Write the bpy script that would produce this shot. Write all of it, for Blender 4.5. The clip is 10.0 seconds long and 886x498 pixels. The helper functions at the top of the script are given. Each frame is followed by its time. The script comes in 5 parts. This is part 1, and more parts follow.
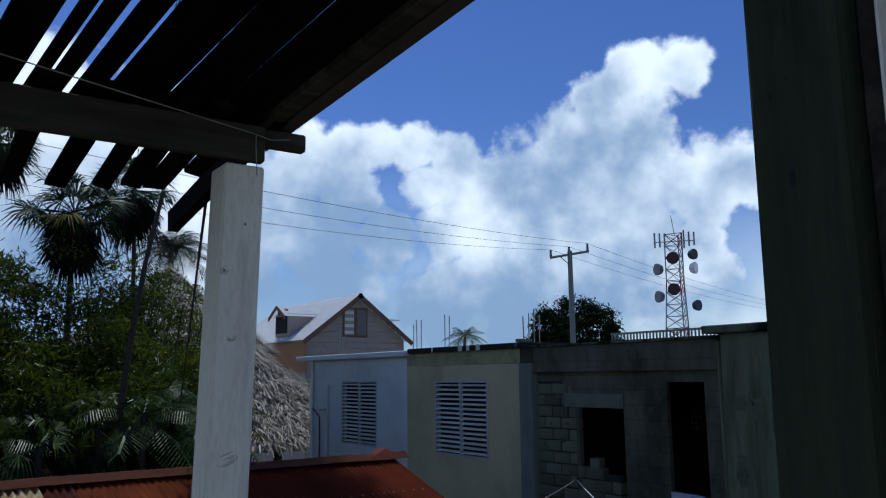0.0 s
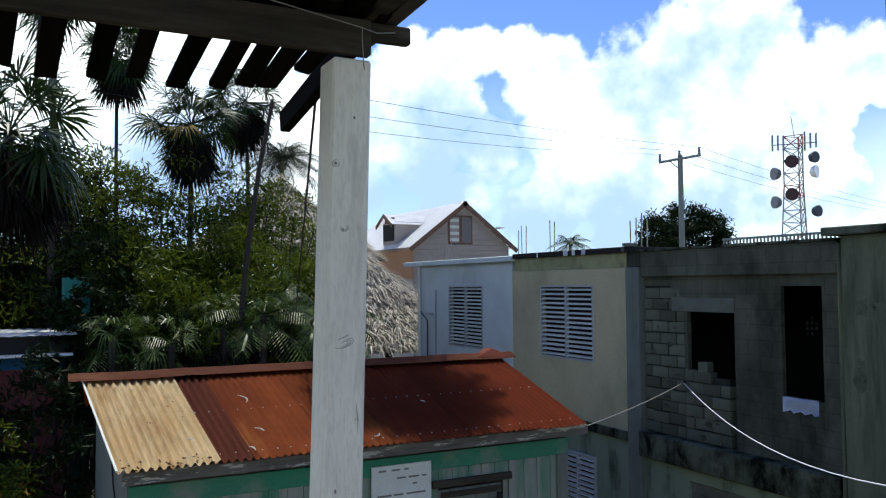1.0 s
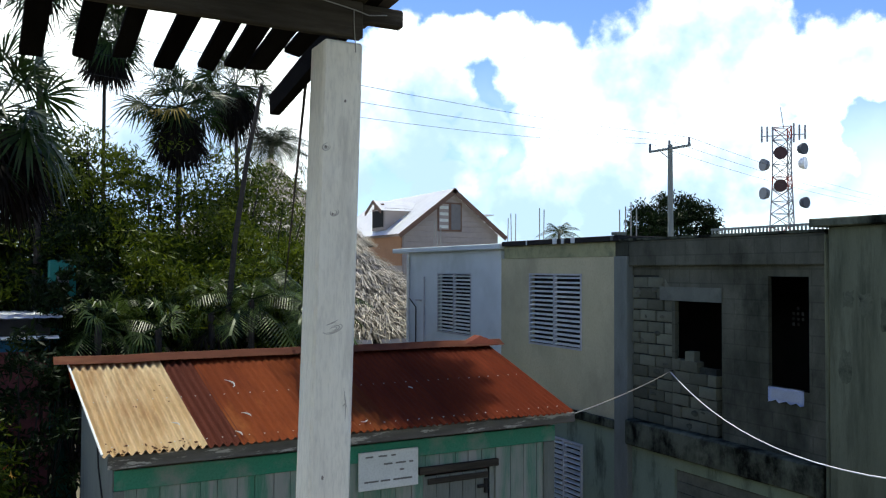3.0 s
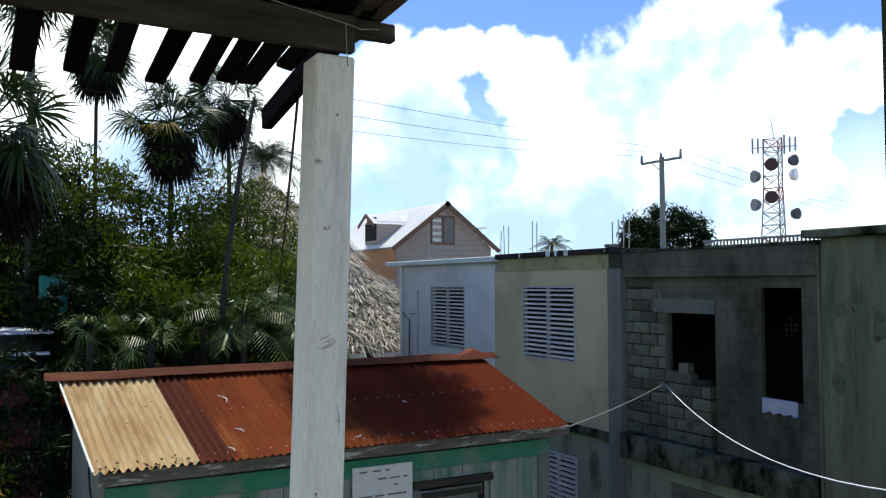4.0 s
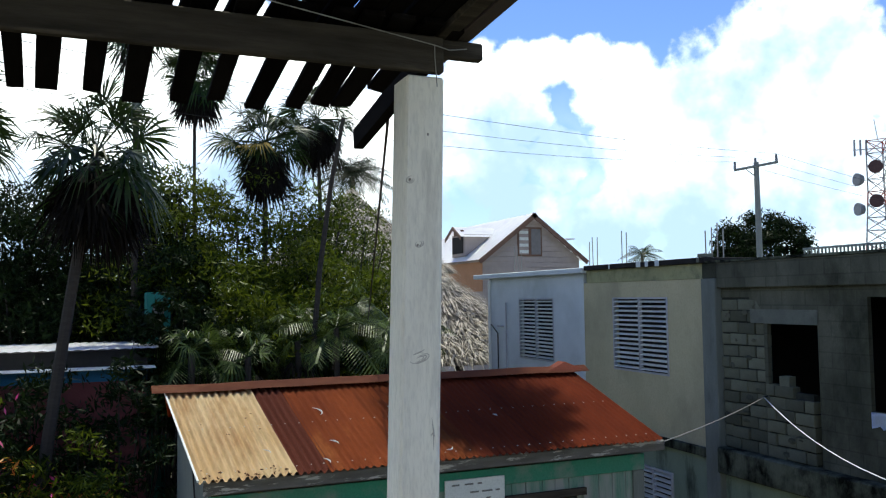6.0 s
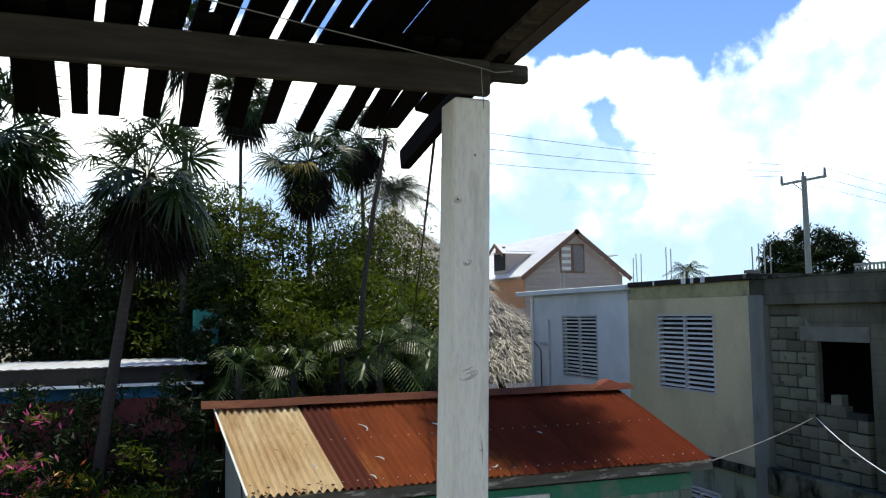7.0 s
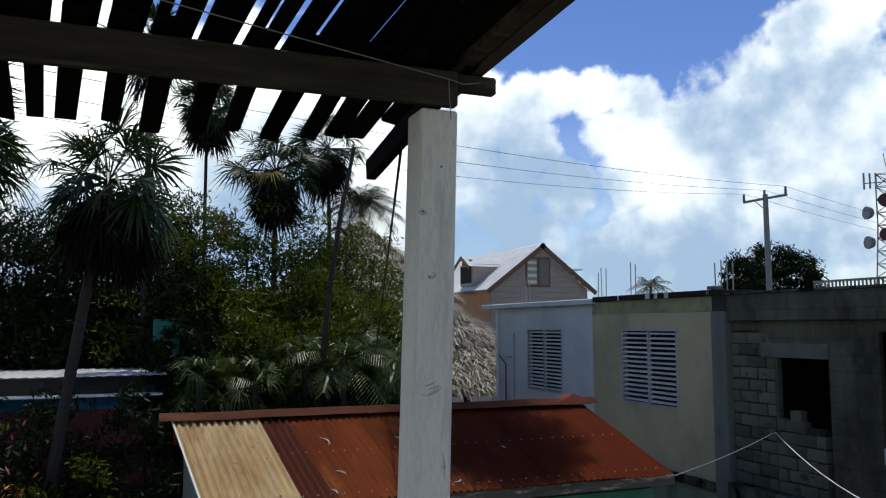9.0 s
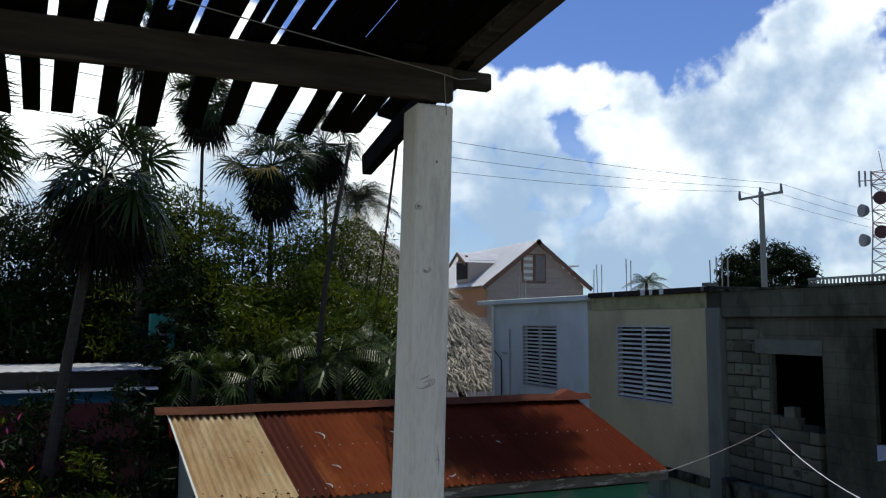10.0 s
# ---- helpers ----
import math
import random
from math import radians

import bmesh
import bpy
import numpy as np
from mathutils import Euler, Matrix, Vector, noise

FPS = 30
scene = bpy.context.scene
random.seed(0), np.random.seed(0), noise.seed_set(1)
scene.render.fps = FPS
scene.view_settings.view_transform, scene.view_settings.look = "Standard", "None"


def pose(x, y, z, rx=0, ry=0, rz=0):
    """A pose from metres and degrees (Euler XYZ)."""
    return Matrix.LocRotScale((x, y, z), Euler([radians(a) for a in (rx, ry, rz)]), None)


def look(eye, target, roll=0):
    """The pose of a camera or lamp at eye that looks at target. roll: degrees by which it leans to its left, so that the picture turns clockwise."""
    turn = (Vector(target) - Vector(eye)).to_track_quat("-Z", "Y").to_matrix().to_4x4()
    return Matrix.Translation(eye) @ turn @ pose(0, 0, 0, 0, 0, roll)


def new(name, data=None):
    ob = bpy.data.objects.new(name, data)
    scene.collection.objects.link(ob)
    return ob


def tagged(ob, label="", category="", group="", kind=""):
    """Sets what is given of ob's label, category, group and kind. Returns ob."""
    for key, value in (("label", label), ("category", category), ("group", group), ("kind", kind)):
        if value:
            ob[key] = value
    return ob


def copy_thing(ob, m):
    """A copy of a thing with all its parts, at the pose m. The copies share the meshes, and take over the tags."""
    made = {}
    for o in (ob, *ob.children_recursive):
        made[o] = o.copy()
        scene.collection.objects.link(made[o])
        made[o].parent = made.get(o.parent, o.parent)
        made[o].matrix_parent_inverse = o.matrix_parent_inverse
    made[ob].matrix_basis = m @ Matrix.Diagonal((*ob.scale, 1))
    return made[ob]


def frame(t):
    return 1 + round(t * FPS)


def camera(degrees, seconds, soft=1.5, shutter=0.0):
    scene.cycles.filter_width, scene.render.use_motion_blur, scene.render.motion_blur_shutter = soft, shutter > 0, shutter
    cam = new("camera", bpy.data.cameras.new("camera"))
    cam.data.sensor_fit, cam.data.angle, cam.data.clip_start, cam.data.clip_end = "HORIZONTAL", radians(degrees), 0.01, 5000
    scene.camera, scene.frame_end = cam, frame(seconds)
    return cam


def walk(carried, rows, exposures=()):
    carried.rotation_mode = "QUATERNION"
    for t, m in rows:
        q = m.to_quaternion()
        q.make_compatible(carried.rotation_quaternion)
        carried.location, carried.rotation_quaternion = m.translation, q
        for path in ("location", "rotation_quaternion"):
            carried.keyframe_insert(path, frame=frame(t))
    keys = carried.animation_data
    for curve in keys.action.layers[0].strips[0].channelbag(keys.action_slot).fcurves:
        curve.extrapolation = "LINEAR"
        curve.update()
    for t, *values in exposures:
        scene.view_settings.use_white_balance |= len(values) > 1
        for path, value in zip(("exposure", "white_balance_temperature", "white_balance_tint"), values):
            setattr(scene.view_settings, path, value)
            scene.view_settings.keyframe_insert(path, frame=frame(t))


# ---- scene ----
cam = camera(58.0, 10.0, soft=1.2)
# seconds, eye, target, roll
PATH = [
    (0, (-1.757, -1.594, 4.822), (-0.632, 0.029, 5.134), -0.6),
    (0.5, (-1.768, -1.616, 4.811), (-0.713, 0.064, 5.069), -0.4),
    (1, (-1.775, -1.608, 4.757), (-0.862, 0.17, 4.845), -0.4),
    (1.5, (-1.775, -1.594, 4.754), (-0.9, 0.203, 4.819), -0.4),
    (2, (-1.758, -1.556, 4.757), (-0.878, 0.239, 4.822), -0.3),
    (2.5, (-1.769, -1.578, 4.755), (-0.857, 0.202, 4.807), 0.2),
    (3.8, (-1.769, -1.589, 4.755), (-0.816, 0.167, 4.832), -0.1),
    (4, (-1.765, -1.577, 4.757), (-0.813, 0.179, 4.845), -0.1),
    (4.5, (-1.761, -1.581, 4.75), (-0.772, 0.155, 4.828), -0.4),
    (5, (-1.771, -1.599, 4.759), (-0.847, 0.173, 4.831), -0.3),
    (5.5, (-1.77, -1.585, 4.761), (-0.878, 0.204, 4.842), -0.2),
    (6, (-1.793, -1.603, 4.767), (-1.037, 0.245, 4.887), -0.7),
    (6.2, (-1.815, -1.641, 4.767), (-1.172, 0.247, 4.916), -1.0),
    (7.5, (-1.834, -1.644, 4.771), (-1.146, 0.226, 4.952), -0.4),
    (8, (-1.827, -1.64, 4.774), (-1.101, 0.213, 4.982), -0.3),
    (8.5, (-1.793, -1.576, 4.786), (-1.067, 0.276, 4.988), 0.0),
    (9, (-1.812, -1.608, 4.775), (-1.076, 0.242, 4.968), -0.1),
    (9.5, (-1.814, -1.623, 4.773), (-1.074, 0.226, 4.957), 0.1),
    (10, (-1.814, -1.624, 4.768), (-1.069, 0.223, 4.951), 0.1),
]
walk(cam, [(t, look(eye, aim, roll)) for t, eye, aim, roll in PATH],
     exposures=((0.0, -1.0, 5600, 4), (0.5, -0.95, 5650, 4), (1.0, 0.1, 6450, 2), (1.5, 0.28, 6650, 1), (5.5, 0.27, 6650, 1), (6.2, 0.28, 6650, 1), (7.4, 0.36, 6850, 2), (8.0, -0.05, 6700, 3), (8.6, -0.42, 6600, 3), (10.0, -0.5, 6600, 3)))

# ---- world: sky with cumulus ----
SUN = Vector((0.06, 0.42, 0.9)).normalized()
world = bpy.data.worlds.new("sky")
scene.world = world
world.use_nodes = True
wn, wl = world.node_tree.nodes, world.node_tree.links
wn.clear()


def wnode(kind, **props):
    n = wn.new(kind)
    for k, v in props.items():
        n.inputs[k].default_value = v
    return n


def wmath(op, a, b=None, clamp=False):
    n = wn.new("ShaderNodeMath")
    n.operation, n.use_clamp = op, clamp
    for i, v in enumerate((a, b)):
        if v is None:
            continue
        if isinstance(v, (int, float)):
            n.inputs[i].default_value = v
        else:
            wl.new(v, n.inputs[i])
    return n.outputs[0]


coord = wn.new("ShaderNodeTexCoord")
sky = wn.new("ShaderNodeTexSky")
sky.sky_type, sky.sun_disc = "NISHITA", False
sky.sun_elevation = math.asin(SUN.z)
sky.sun_rotation = math.atan2(SUN.x, SUN.y)
sky.dust_density, sky.ozone_density, sky.air_density = 0.2, 6.0, 1.0


def bank(way, width):
    """How far inside a heap of cloud round a direction of the sky: 1 at its middle, 0 at its rim."""
    d = wn.new("ShaderNodeVectorMath")
    d.operation = "DISTANCE"
    wl.new(coord.outputs["Generated"], d.inputs[0])
    d.inputs[1].default_value = Vector(way).normalized()
    return wmath("SUBTRACT", 1.0, wmath("DIVIDE", d.outputs["Value"], radians(width)))


# heaps of cumulus: direction and angular size
HEAPS = (
    ((0.402, 0.880, 0.253), 4.0), ((0.450, 0.851, 0.270), 2.8), ((0.483, 0.832, 0.284), 2.4), ((0.518, 0.809, 0.277), 2.5), ((0.564, 0.784, 0.260), 2.9),
    ((0.383, 0.902, 0.198), 4.6), ((0.431, 0.889, 0.158), 4.4), ((0.589, 0.784, 0.198), 5.4), ((0.640, 0.735, 0.223), 5.6), ((0.676, 0.687, 0.267), 4.6),
    ((0.698, 0.646, 0.308), 4.0), ((0.712, 0.610, 0.348), 3.4), ((0.739, 0.571, 0.357), 2.6), ((0.723, 0.647, 0.243), 5.2), ((0.696, 0.698, 0.166), 6.4),
    ((0.628, 0.768, 0.121), 6.0), ((0.563, 0.823, 0.080), 4.4), ((0.744, 0.654, 0.136), 6.0), ((0.783, 0.583, 0.216), 4.2), ((0.807, 0.544, 0.229), 3.6),
    ((0.652, 0.756, 0.058), 5.4), ((0.785, 0.605, 0.133), 4.0), ((0.285, 0.946, 0.154), 9.0), ((0.102, 0.970, 0.200), 13.0), ((-0.15, 0.96, 0.2), 16.0),
    ((0.455, 0.865, 0.22), 3.3), ((0.50, 0.85, 0.165), 3.3), ((0.545, 0.82, 0.235), 2.6), ((0.47, 0.875, 0.10), 4.0),
    ((0.20, 0.955, 0.24), 8.0), ((0.93, 0.36, 0.12), 9.0), ((-0.6, 0.75, 0.25), 18.0), ((-0.85, -0.5, 0.3), 20.0), ((0.5, -0.85, 0.25), 18.0),
)
total = None
for way, width in HEAPS:
    b = bank(way, width)
    total = b if total is None else wmath("MAXIMUM", total, b)


def cloud_noise(scale, detail, rough):
    n = wnode("ShaderNodeTexNoise", Scale=scale, Detail=detail, Roughness=rough)
    wl.new(coord.outputs["Generated"], n.inputs["Vector"])
    return wmath("SUBTRACT", n.outputs["Fac"], 0.5)


puff, curl, wisp = cloud_noise(13.0, 9.0, 0.55), cloud_noise(38.0, 8.0, 0.6), cloud_noise(5.5, 5.0, 0.5)
knob = wnode("ShaderNodeTexVoronoi", Scale=34.0, Detail=2.0, Roughness=0.55)
knob.feature = "SMOOTH_F1"
wl.new(coord.outputs["Generated"], knob.inputs["Vector"])
round_edge = wmath("MULTIPLY", wmath("SUBTRACT", 0.42, knob.outputs["Distance"]), 0.24)
body = wmath("ADD", wmath("MAXIMUM", total, -0.6), wmath("ADD", round_edge, wmath("ADD", wmath("MULTIPLY", puff, 0.95), wmath("MULTIPLY", curl, 0.42))))
mask = wn.new("ShaderNodeMapRange")
mask.interpolation_type = "SMOOTHSTEP"
wl.new(body, mask.inputs["Value"])
mask.inputs["From Min"].default_value, mask.inputs["From Max"].default_value = 0.05, 0.32
mask.inputs["To Max"].default_value = 0.97
# thin veil low over the horizon
height = wn.new("ShaderNodeSeparateXYZ")
wl.new(coord.outputs["Generated"], height.inputs[0])
veil = wn.new("ShaderNodeMapRange")
veil.interpolation_type = "SMOOTHSTEP"
wl.new(wmath("ADD", height.outputs["Z"], wmath("MULTIPLY", wisp, -0.25)), veil.inputs["Value"])
veil.inputs["From Min"].default_value, veil.inputs["From Max"].default_value = 0.0, 0.27
veil.inputs["To Min"].default_value, veil.inputs["To Max"].default_value = 0.66, 0.0
cover = wmath("MAXIMUM", mask.outputs[0], veil.outputs[0])
body_tone = wn.new("ShaderNodeMapRange")
body_tone.interpolation_type = "SMOOTHSTEP"
low_down = wmath("MULTIPLY", wmath("SUBTRACT", 0.24, height.outputs["Z"]), 1.6)
wl.new(wmath("ADD", wmath("ADD", low_down, wmath("MULTIPLY", wmath("MINIMUM", total, 0.35), 0.5)), wmath("ADD", wmath("MULTIPLY", puff, 0.7), wmath("MULTIPLY", wisp, 1.9))), body_tone.inputs["Value"])
body_tone.inputs["From Min"].default_value, body_tone.inputs["From Max"].default_value = -0.1, 0.52
cloud_col = wn.new("ShaderNodeMix")
cloud_col.data_type = "RGBA"
wl.new(body_tone.outputs[0], cloud_col.inputs[0])
cloud_col.inputs[6].default_value, cloud_col.inputs[7].default_value = (14.2, 14.4, 14.8, 1), (3.9, 5.3, 7.6, 1)
mix = wn.new("ShaderNodeMix")
mix.data_type = "RGBA"
wl.new(cover, mix.inputs[0])
deep = wn.new("ShaderNodeHueSaturation")
deep.inputs["Hue"].default_value, deep.inputs["Saturation"].default_value, deep.inputs["Value"].default_value = 0.518, 1.14, 1.14
wl.new(sky.outputs[0], deep.inputs["Color"])
wl.new(deep.outputs[0], mix.inputs[6])
wl.new(cloud_col.outputs[2], mix.inputs[7])
bg = wnode("ShaderNodeBackground", Strength=0.14)
wl.new(mix.outputs[2], bg.inputs["Color"])
wout = wn.new("ShaderNodeOutputWorld")
wl.new(bg.outputs[0], wout.inputs[0])

sun = new("sun", bpy.data.lights.new("sun", "SUN"))
sun.data.energy, sun.data.angle, sun.data.color = 5.0, radians(0.53), (1.0, 0.95, 0.87)
sun.matrix_world = look(SUN * 60, (0, 0, 0))


# ---- materials ----
def mat(name, col, col2=None, scale=6.0, rough=0.8, metal=0.0, bump=0.2, fine=60.0, stretch=(1, 1, 1), stain=None, stain_scale=1.3, stain_at=(0.52, 0.7), vary=0.0, coords="Object", spec=0.2, joints=False):
    """Two tones of grain, a coarser stain on top, fine relief; vary: differences from piece to piece."""
    m = bpy.data.materials.new(name)
    m.use_nodes = True
    n, l = m.node_tree.nodes, m.node_tree.links
    p = n["Principled BSDF"]
    tc = n.new("ShaderNodeTexCoord")
    mp = n.new("ShaderNodeMapping")
    mp.inputs["Scale"].default_value = stretch
    l.new(tc.outputs[coords], mp.inputs["Vector"])

    def tex(sc, detail=6.0, r=0.6):
        t = n.new("ShaderNodeTexNoise")
        t.inputs["Scale"].default_value, t.inputs["Detail"].default_value, t.inputs["Roughness"].default_value = sc, detail, r
        l.new(mp.outputs[0], t.inputs["Vector"])
        return t.outputs["Fac"]

    def blend(f, a, b):
        x = n.new("ShaderNodeMix")
        x.data_type = "RGBA"
        l.new(f, x.inputs[0])
        for i, c in ((6, a), (7, b)):
            if isinstance(c, tuple):
                x.inputs[i].default_value = (*c, 1)
            else:
                l.new(c, x.inputs[i])
        return x.outputs[2]

    def ramp(f, lo, hi):
        r = n.new("ShaderNodeMapRange")
        l.new(f, r.inputs["Value"])
        r.inputs["From Min"].default_value, r.inputs["From Max"].default_value = lo, hi
        return r.outputs[0]

    col2 = col2 or tuple(c * 0.7 for c in col)
    c = blend(ramp(tex(scale), 0.3, 0.7), col, col2)
    c = blend(ramp(tex(fine, 3.0), 0.45, 1.15), c, tuple(v * 0.55 for v in col))
    if stain:
        c = blend(ramp(tex(stain_scale, 8.0, 0.65), *stain_at), c, stain)
    if joints:
        br = n.new("ShaderNodeTexBrick")
        sep, com = n.new("ShaderNodeSeparateXYZ"), n.new("ShaderNodeCombineXYZ")
        l.new(tc.outputs[coords], sep.inputs[0])
        l.new(sep.outputs["Y"], com.inputs["X"])
        l.new(sep.outputs["Z"], com.inputs["Y"])
        l.new(com.outputs[0], br.inputs["Vector"])
        br.inputs["Scale"].default_value, br.inputs["Brick Width"].default_value, br.inputs["Row Height"].default_value = 1.0, 0.4, 0.2
        br.inputs["Mortar Size"].default_value, br.inputs["Mortar Smooth"].default_value = 0.012, 0.6
        br.inputs["Color1"].default_value, br.inputs["Color2"].default_value, br.inputs["Mortar"].default_value = (1, 1, 1, 1), (0.78, 0.78, 0.78, 1), (0.62, 0.62, 0.62, 1)
        mu = n.new("ShaderNodeMix")
        mu.data_type, mu.blend_type = "RGBA", "MULTIPLY"
        mu.inputs[0].default_value = 0.7
        l.new(c, mu.inputs[6])
        l.new(br.outputs["Color"], mu.inputs[7])
        c = mu.outputs[2]
    if vary:
        oi = n.new("ShaderNodeObjectInfo")
        hv = n.new("ShaderNodeHueSaturation")
        r = n.new("ShaderNodeMapRange")
        l.new(oi.outputs["Random"], r.inputs["Value"])
        r.inputs["To Min"].default_value, r.inputs["To Max"].default_value = 1 - vary, 1 + vary
        l.new(r.outputs[0], hv.inputs["Value"])
        l.new(c, hv.inputs["Color"])
        c = hv.outputs[0]
    l.new(c, p.inputs["Base Color"])
    p.inputs["Roughness"].default_value, p.inputs["Metallic"].default_value, p.inputs["Specular IOR Level"].default_value = rough, metal, spec
    b = n.new("ShaderNodeBump")
    b.inputs["Strength"].default_value, b.inputs["Distance"].default_value = bump, 0.01
    l.new(tex(fine * 0.6, 5.0, 0.7), b.inputs["Height"])
    l.new(b.outputs[0], p.inputs["Normal"])
    return m


def leaf_mat(name, col, col2, rough=0.45, thin=0.25, spec=0.12):
    m = bpy.data.materials.new(name)
    m.use_nodes = True
    n, l = m.node_tree.nodes, m.node_tree.links
    p = n["Principled BSDF"]
    g = n.new("ShaderNodeNewGeometry")
    x = n.new("ShaderNodeMix")
    x.data_type = "RGBA"
    l.new(g.outputs["Random Per Island"], x.inputs[0])
    x.inputs[6].default_value, x.inputs[7].default_value = (*col, 1), (*col2, 1)
    l.new(x.outputs[2], p.inputs["Base Color"])
    p.inputs["Roughness"].default_value, p.inputs["Specular IOR Level"].default_value = rough, spec
    tr = n.new("ShaderNodeBsdfTranslucent")
    l.new(x.outputs[2], tr.inputs["Color"])
    ms = n.new("ShaderNodeMixShader")
    ms.inputs[0].default_value = thin
    l.new(p.outputs[0], ms.inputs[1])
    l.new(tr.outputs[0], ms.inputs[2])
    l.new(ms.outputs[0], n["Material Output"].inputs["Surface"])
    return m


M_white_post = mat("chalky white paint on wood", (0.88, 0.85, 0.74), (0.78, 0.75, 0.65), scale=2.0, rough=0.8, stretch=(5, 5, 0.9), stain=(0.5, 0.47, 0.4), stain_scale=2.2, stain_at=(0.57, 0.85), fine=26, bump=0.35, spec=0.1)
M_grey_wood = mat("weathered grey timber", (0.075, 0.065, 0.05), (0.03, 0.027, 0.022), scale=4, rough=0.95, stretch=(0.6, 5, 5), stain=(0.25, 0.21, 0.155), stain_scale=0.9, stain_at=(0.52, 0.78), fine=30, bump=0.5, spec=0.04)
# weathered boards; their near-black base also carries the shade under the roof
M_roof_board = mat("weathered roof boards darkened for underside shade", (0.009, 0.008, 0.0072), (0.0045, 0.004, 0.0037), scale=4, rough=0.95, stretch=(5, 0.6, 5), fine=30, bump=0.4, vary=0.4, spec=0.02)
M_peel = mat("board with peeling varnish", (0.06, 0.05, 0.045), (0.09, 0.07, 0.055), scale=4, rough=0.85, stretch=(5, 1.2, 5), stain=(0.36, 0.22, 0.1), stain_scale=2.2, stain_at=(0.6, 0.63))
M_porch_floor = mat("worn deck boards", (0.16, 0.15, 0.13), (0.11, 0.1, 0.09), stretch=(1, 6, 1))
M_house_wall = mat("old green-grey painted boards", (0.19, 0.205, 0.18), (0.13, 0.145, 0.125), scale=3, rough=0.85, stretch=(6, 6, 0.8), stain=(0.12, 0.12, 0.1), stain_at=(0.55, 0.8), fine=25)
# green paint with the porch corner's shade put into its colour
M_corner_shade = mat("green painted post darkened for shade", (0.05, 0.063, 0.038), (0.032, 0.042, 0.026), scale=3, rough=0.9, stretch=(7, 7, 0.6), stain=(0.022, 0.026, 0.018), stain_at=(0.54, 0.7), fine=25, bump=0.4, spec=0.05)
M_white_wall = mat("white masonry paint", (0.6, 0.66, 0.68), (0.5, 0.56, 0.585), scale=1.5, stain=(0.36, 0.41, 0.40), stain_scale=0.8, stain_at=(0.52, 0.82))
M_yellow_wall = mat("faded cream masonry paint", (0.49, 0.455, 0.30), (0.40, 0.375, 0.25), scale=1.3, stain=(0.27, 0.26, 0.18), stain_scale=0.9, stain_at=(0.5, 0.78), stretch=(1, 1, 0.6), spec=0.08)
M_olive_band = mat("mildewed cream band", (0.36, 0.36, 0.2), (0.24, 0.245, 0.14), scale=2, stain=(0.13, 0.14, 0.085), stain_scale=2.5, stain_at=(0.5, 0.7))
M_concrete = mat("raw grey render", (0.125, 0.13, 0.1), (0.06, 0.065, 0.05), scale=2.2, rough=0.95, stretch=(1, 1, 0.55), stain=(0.026, 0.03, 0.022), stain_scale=1.3, stain_at=(0.46, 0.7), bump=0.5, joints=True, spec=0.04)
M_concrete_dark = mat("soot-stained concrete", (0.12, 0.135, 0.1), (0.055, 0.066, 0.048), scale=1.8, rough=0.95, stretch=(1.2, 1.2, 0.8), stain=(0.006, 0.007, 0.0055), stain_scale=2.0, stain_at=(0.42, 0.6), spec=0.04)
M_column = mat("painted grey column", (0.18, 0.2, 0.185), (0.115, 0.132, 0.12), scale=2, stretch=(2, 2, 0.5), stain=(0.07, 0.082, 0.072), stain_at=(0.52, 0.75), spec=0.06)
M_lintel = mat("pale cast lintel", (0.15, 0.162, 0.14), (0.105, 0.116, 0.1), scale=3, rough=0.95, stain=(0.06, 0.068, 0.058), stain_at=(0.48, 0.72), spec=0.04)
M_block = mat("hollow concrete block", (0.125, 0.132, 0.098), (0.085, 0.091, 0.068), scale=2, rough=0.95, vary=0.32, bump=0.6, fine=50, spec=0.03)
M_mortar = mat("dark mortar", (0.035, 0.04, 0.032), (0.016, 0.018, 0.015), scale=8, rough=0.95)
M_mould_wall = mat("mouldy green render", (0.15, 0.165, 0.115), (0.09, 0.103, 0.07), scale=1.4, rough=0.95, stretch=(2.2, 2.2, 0.3), stain=(0.035, 0.042, 0.028), stain_scale=1.5, stain_at=(0.48, 0.72), bump=0.4, spec=0.03)
M_mould = mat("black mould", (0.075, 0.085, 0.06), (0.12, 0.135, 0.095), scale=7, rough=0.95, stain=(0.03, 0.035, 0.026), stain_scale=5, spec=0.02)
M_aqua_wall = mat("pale aqua wall with black streaks", (0.22, 0.28, 0.22), (0.15, 0.2, 0.158), scale=1.5, stretch=(1.4, 1.4, 0.45), stain=(0.03, 0.038, 0.03), stain_scale=1.5, stain_at=(0.54, 0.7), spec=0.05)
M_roof_felt = mat("black roof felt", (0.012, 0.012, 0.013), (0.025, 0.024, 0.023), rough=0.9)
M_louvre = mat("white louvre slats", (0.74, 0.76, 0.71), (0.64, 0.66, 0.61), rough=0.45, bump=0.05)
M_frame_grey = mat("grey window frame", (0.42, 0.44, 0.46), (0.34, 0.36, 0.38), rough=0.5, bump=0.05)
# near-black base stands for missing light indoors and under the veranda
M_unlit_dark = mat("plaster blackened for unlit depth", (0.022, 0.022, 0.022), (0.015, 0.015, 0.015))
M_rust = mat("rusted corrugated sheet", (0.275, 0.07, 0.022), (0.165, 0.04, 0.016), scale=1.1, rough=0.9, fine=34, stretch=(2.2, 0.7, 1), stain=(0.44, 0.17, 0.05), stain_scale=0.9, stain_at=(0.54, 0.78), vary=0.2, spec=0.04)
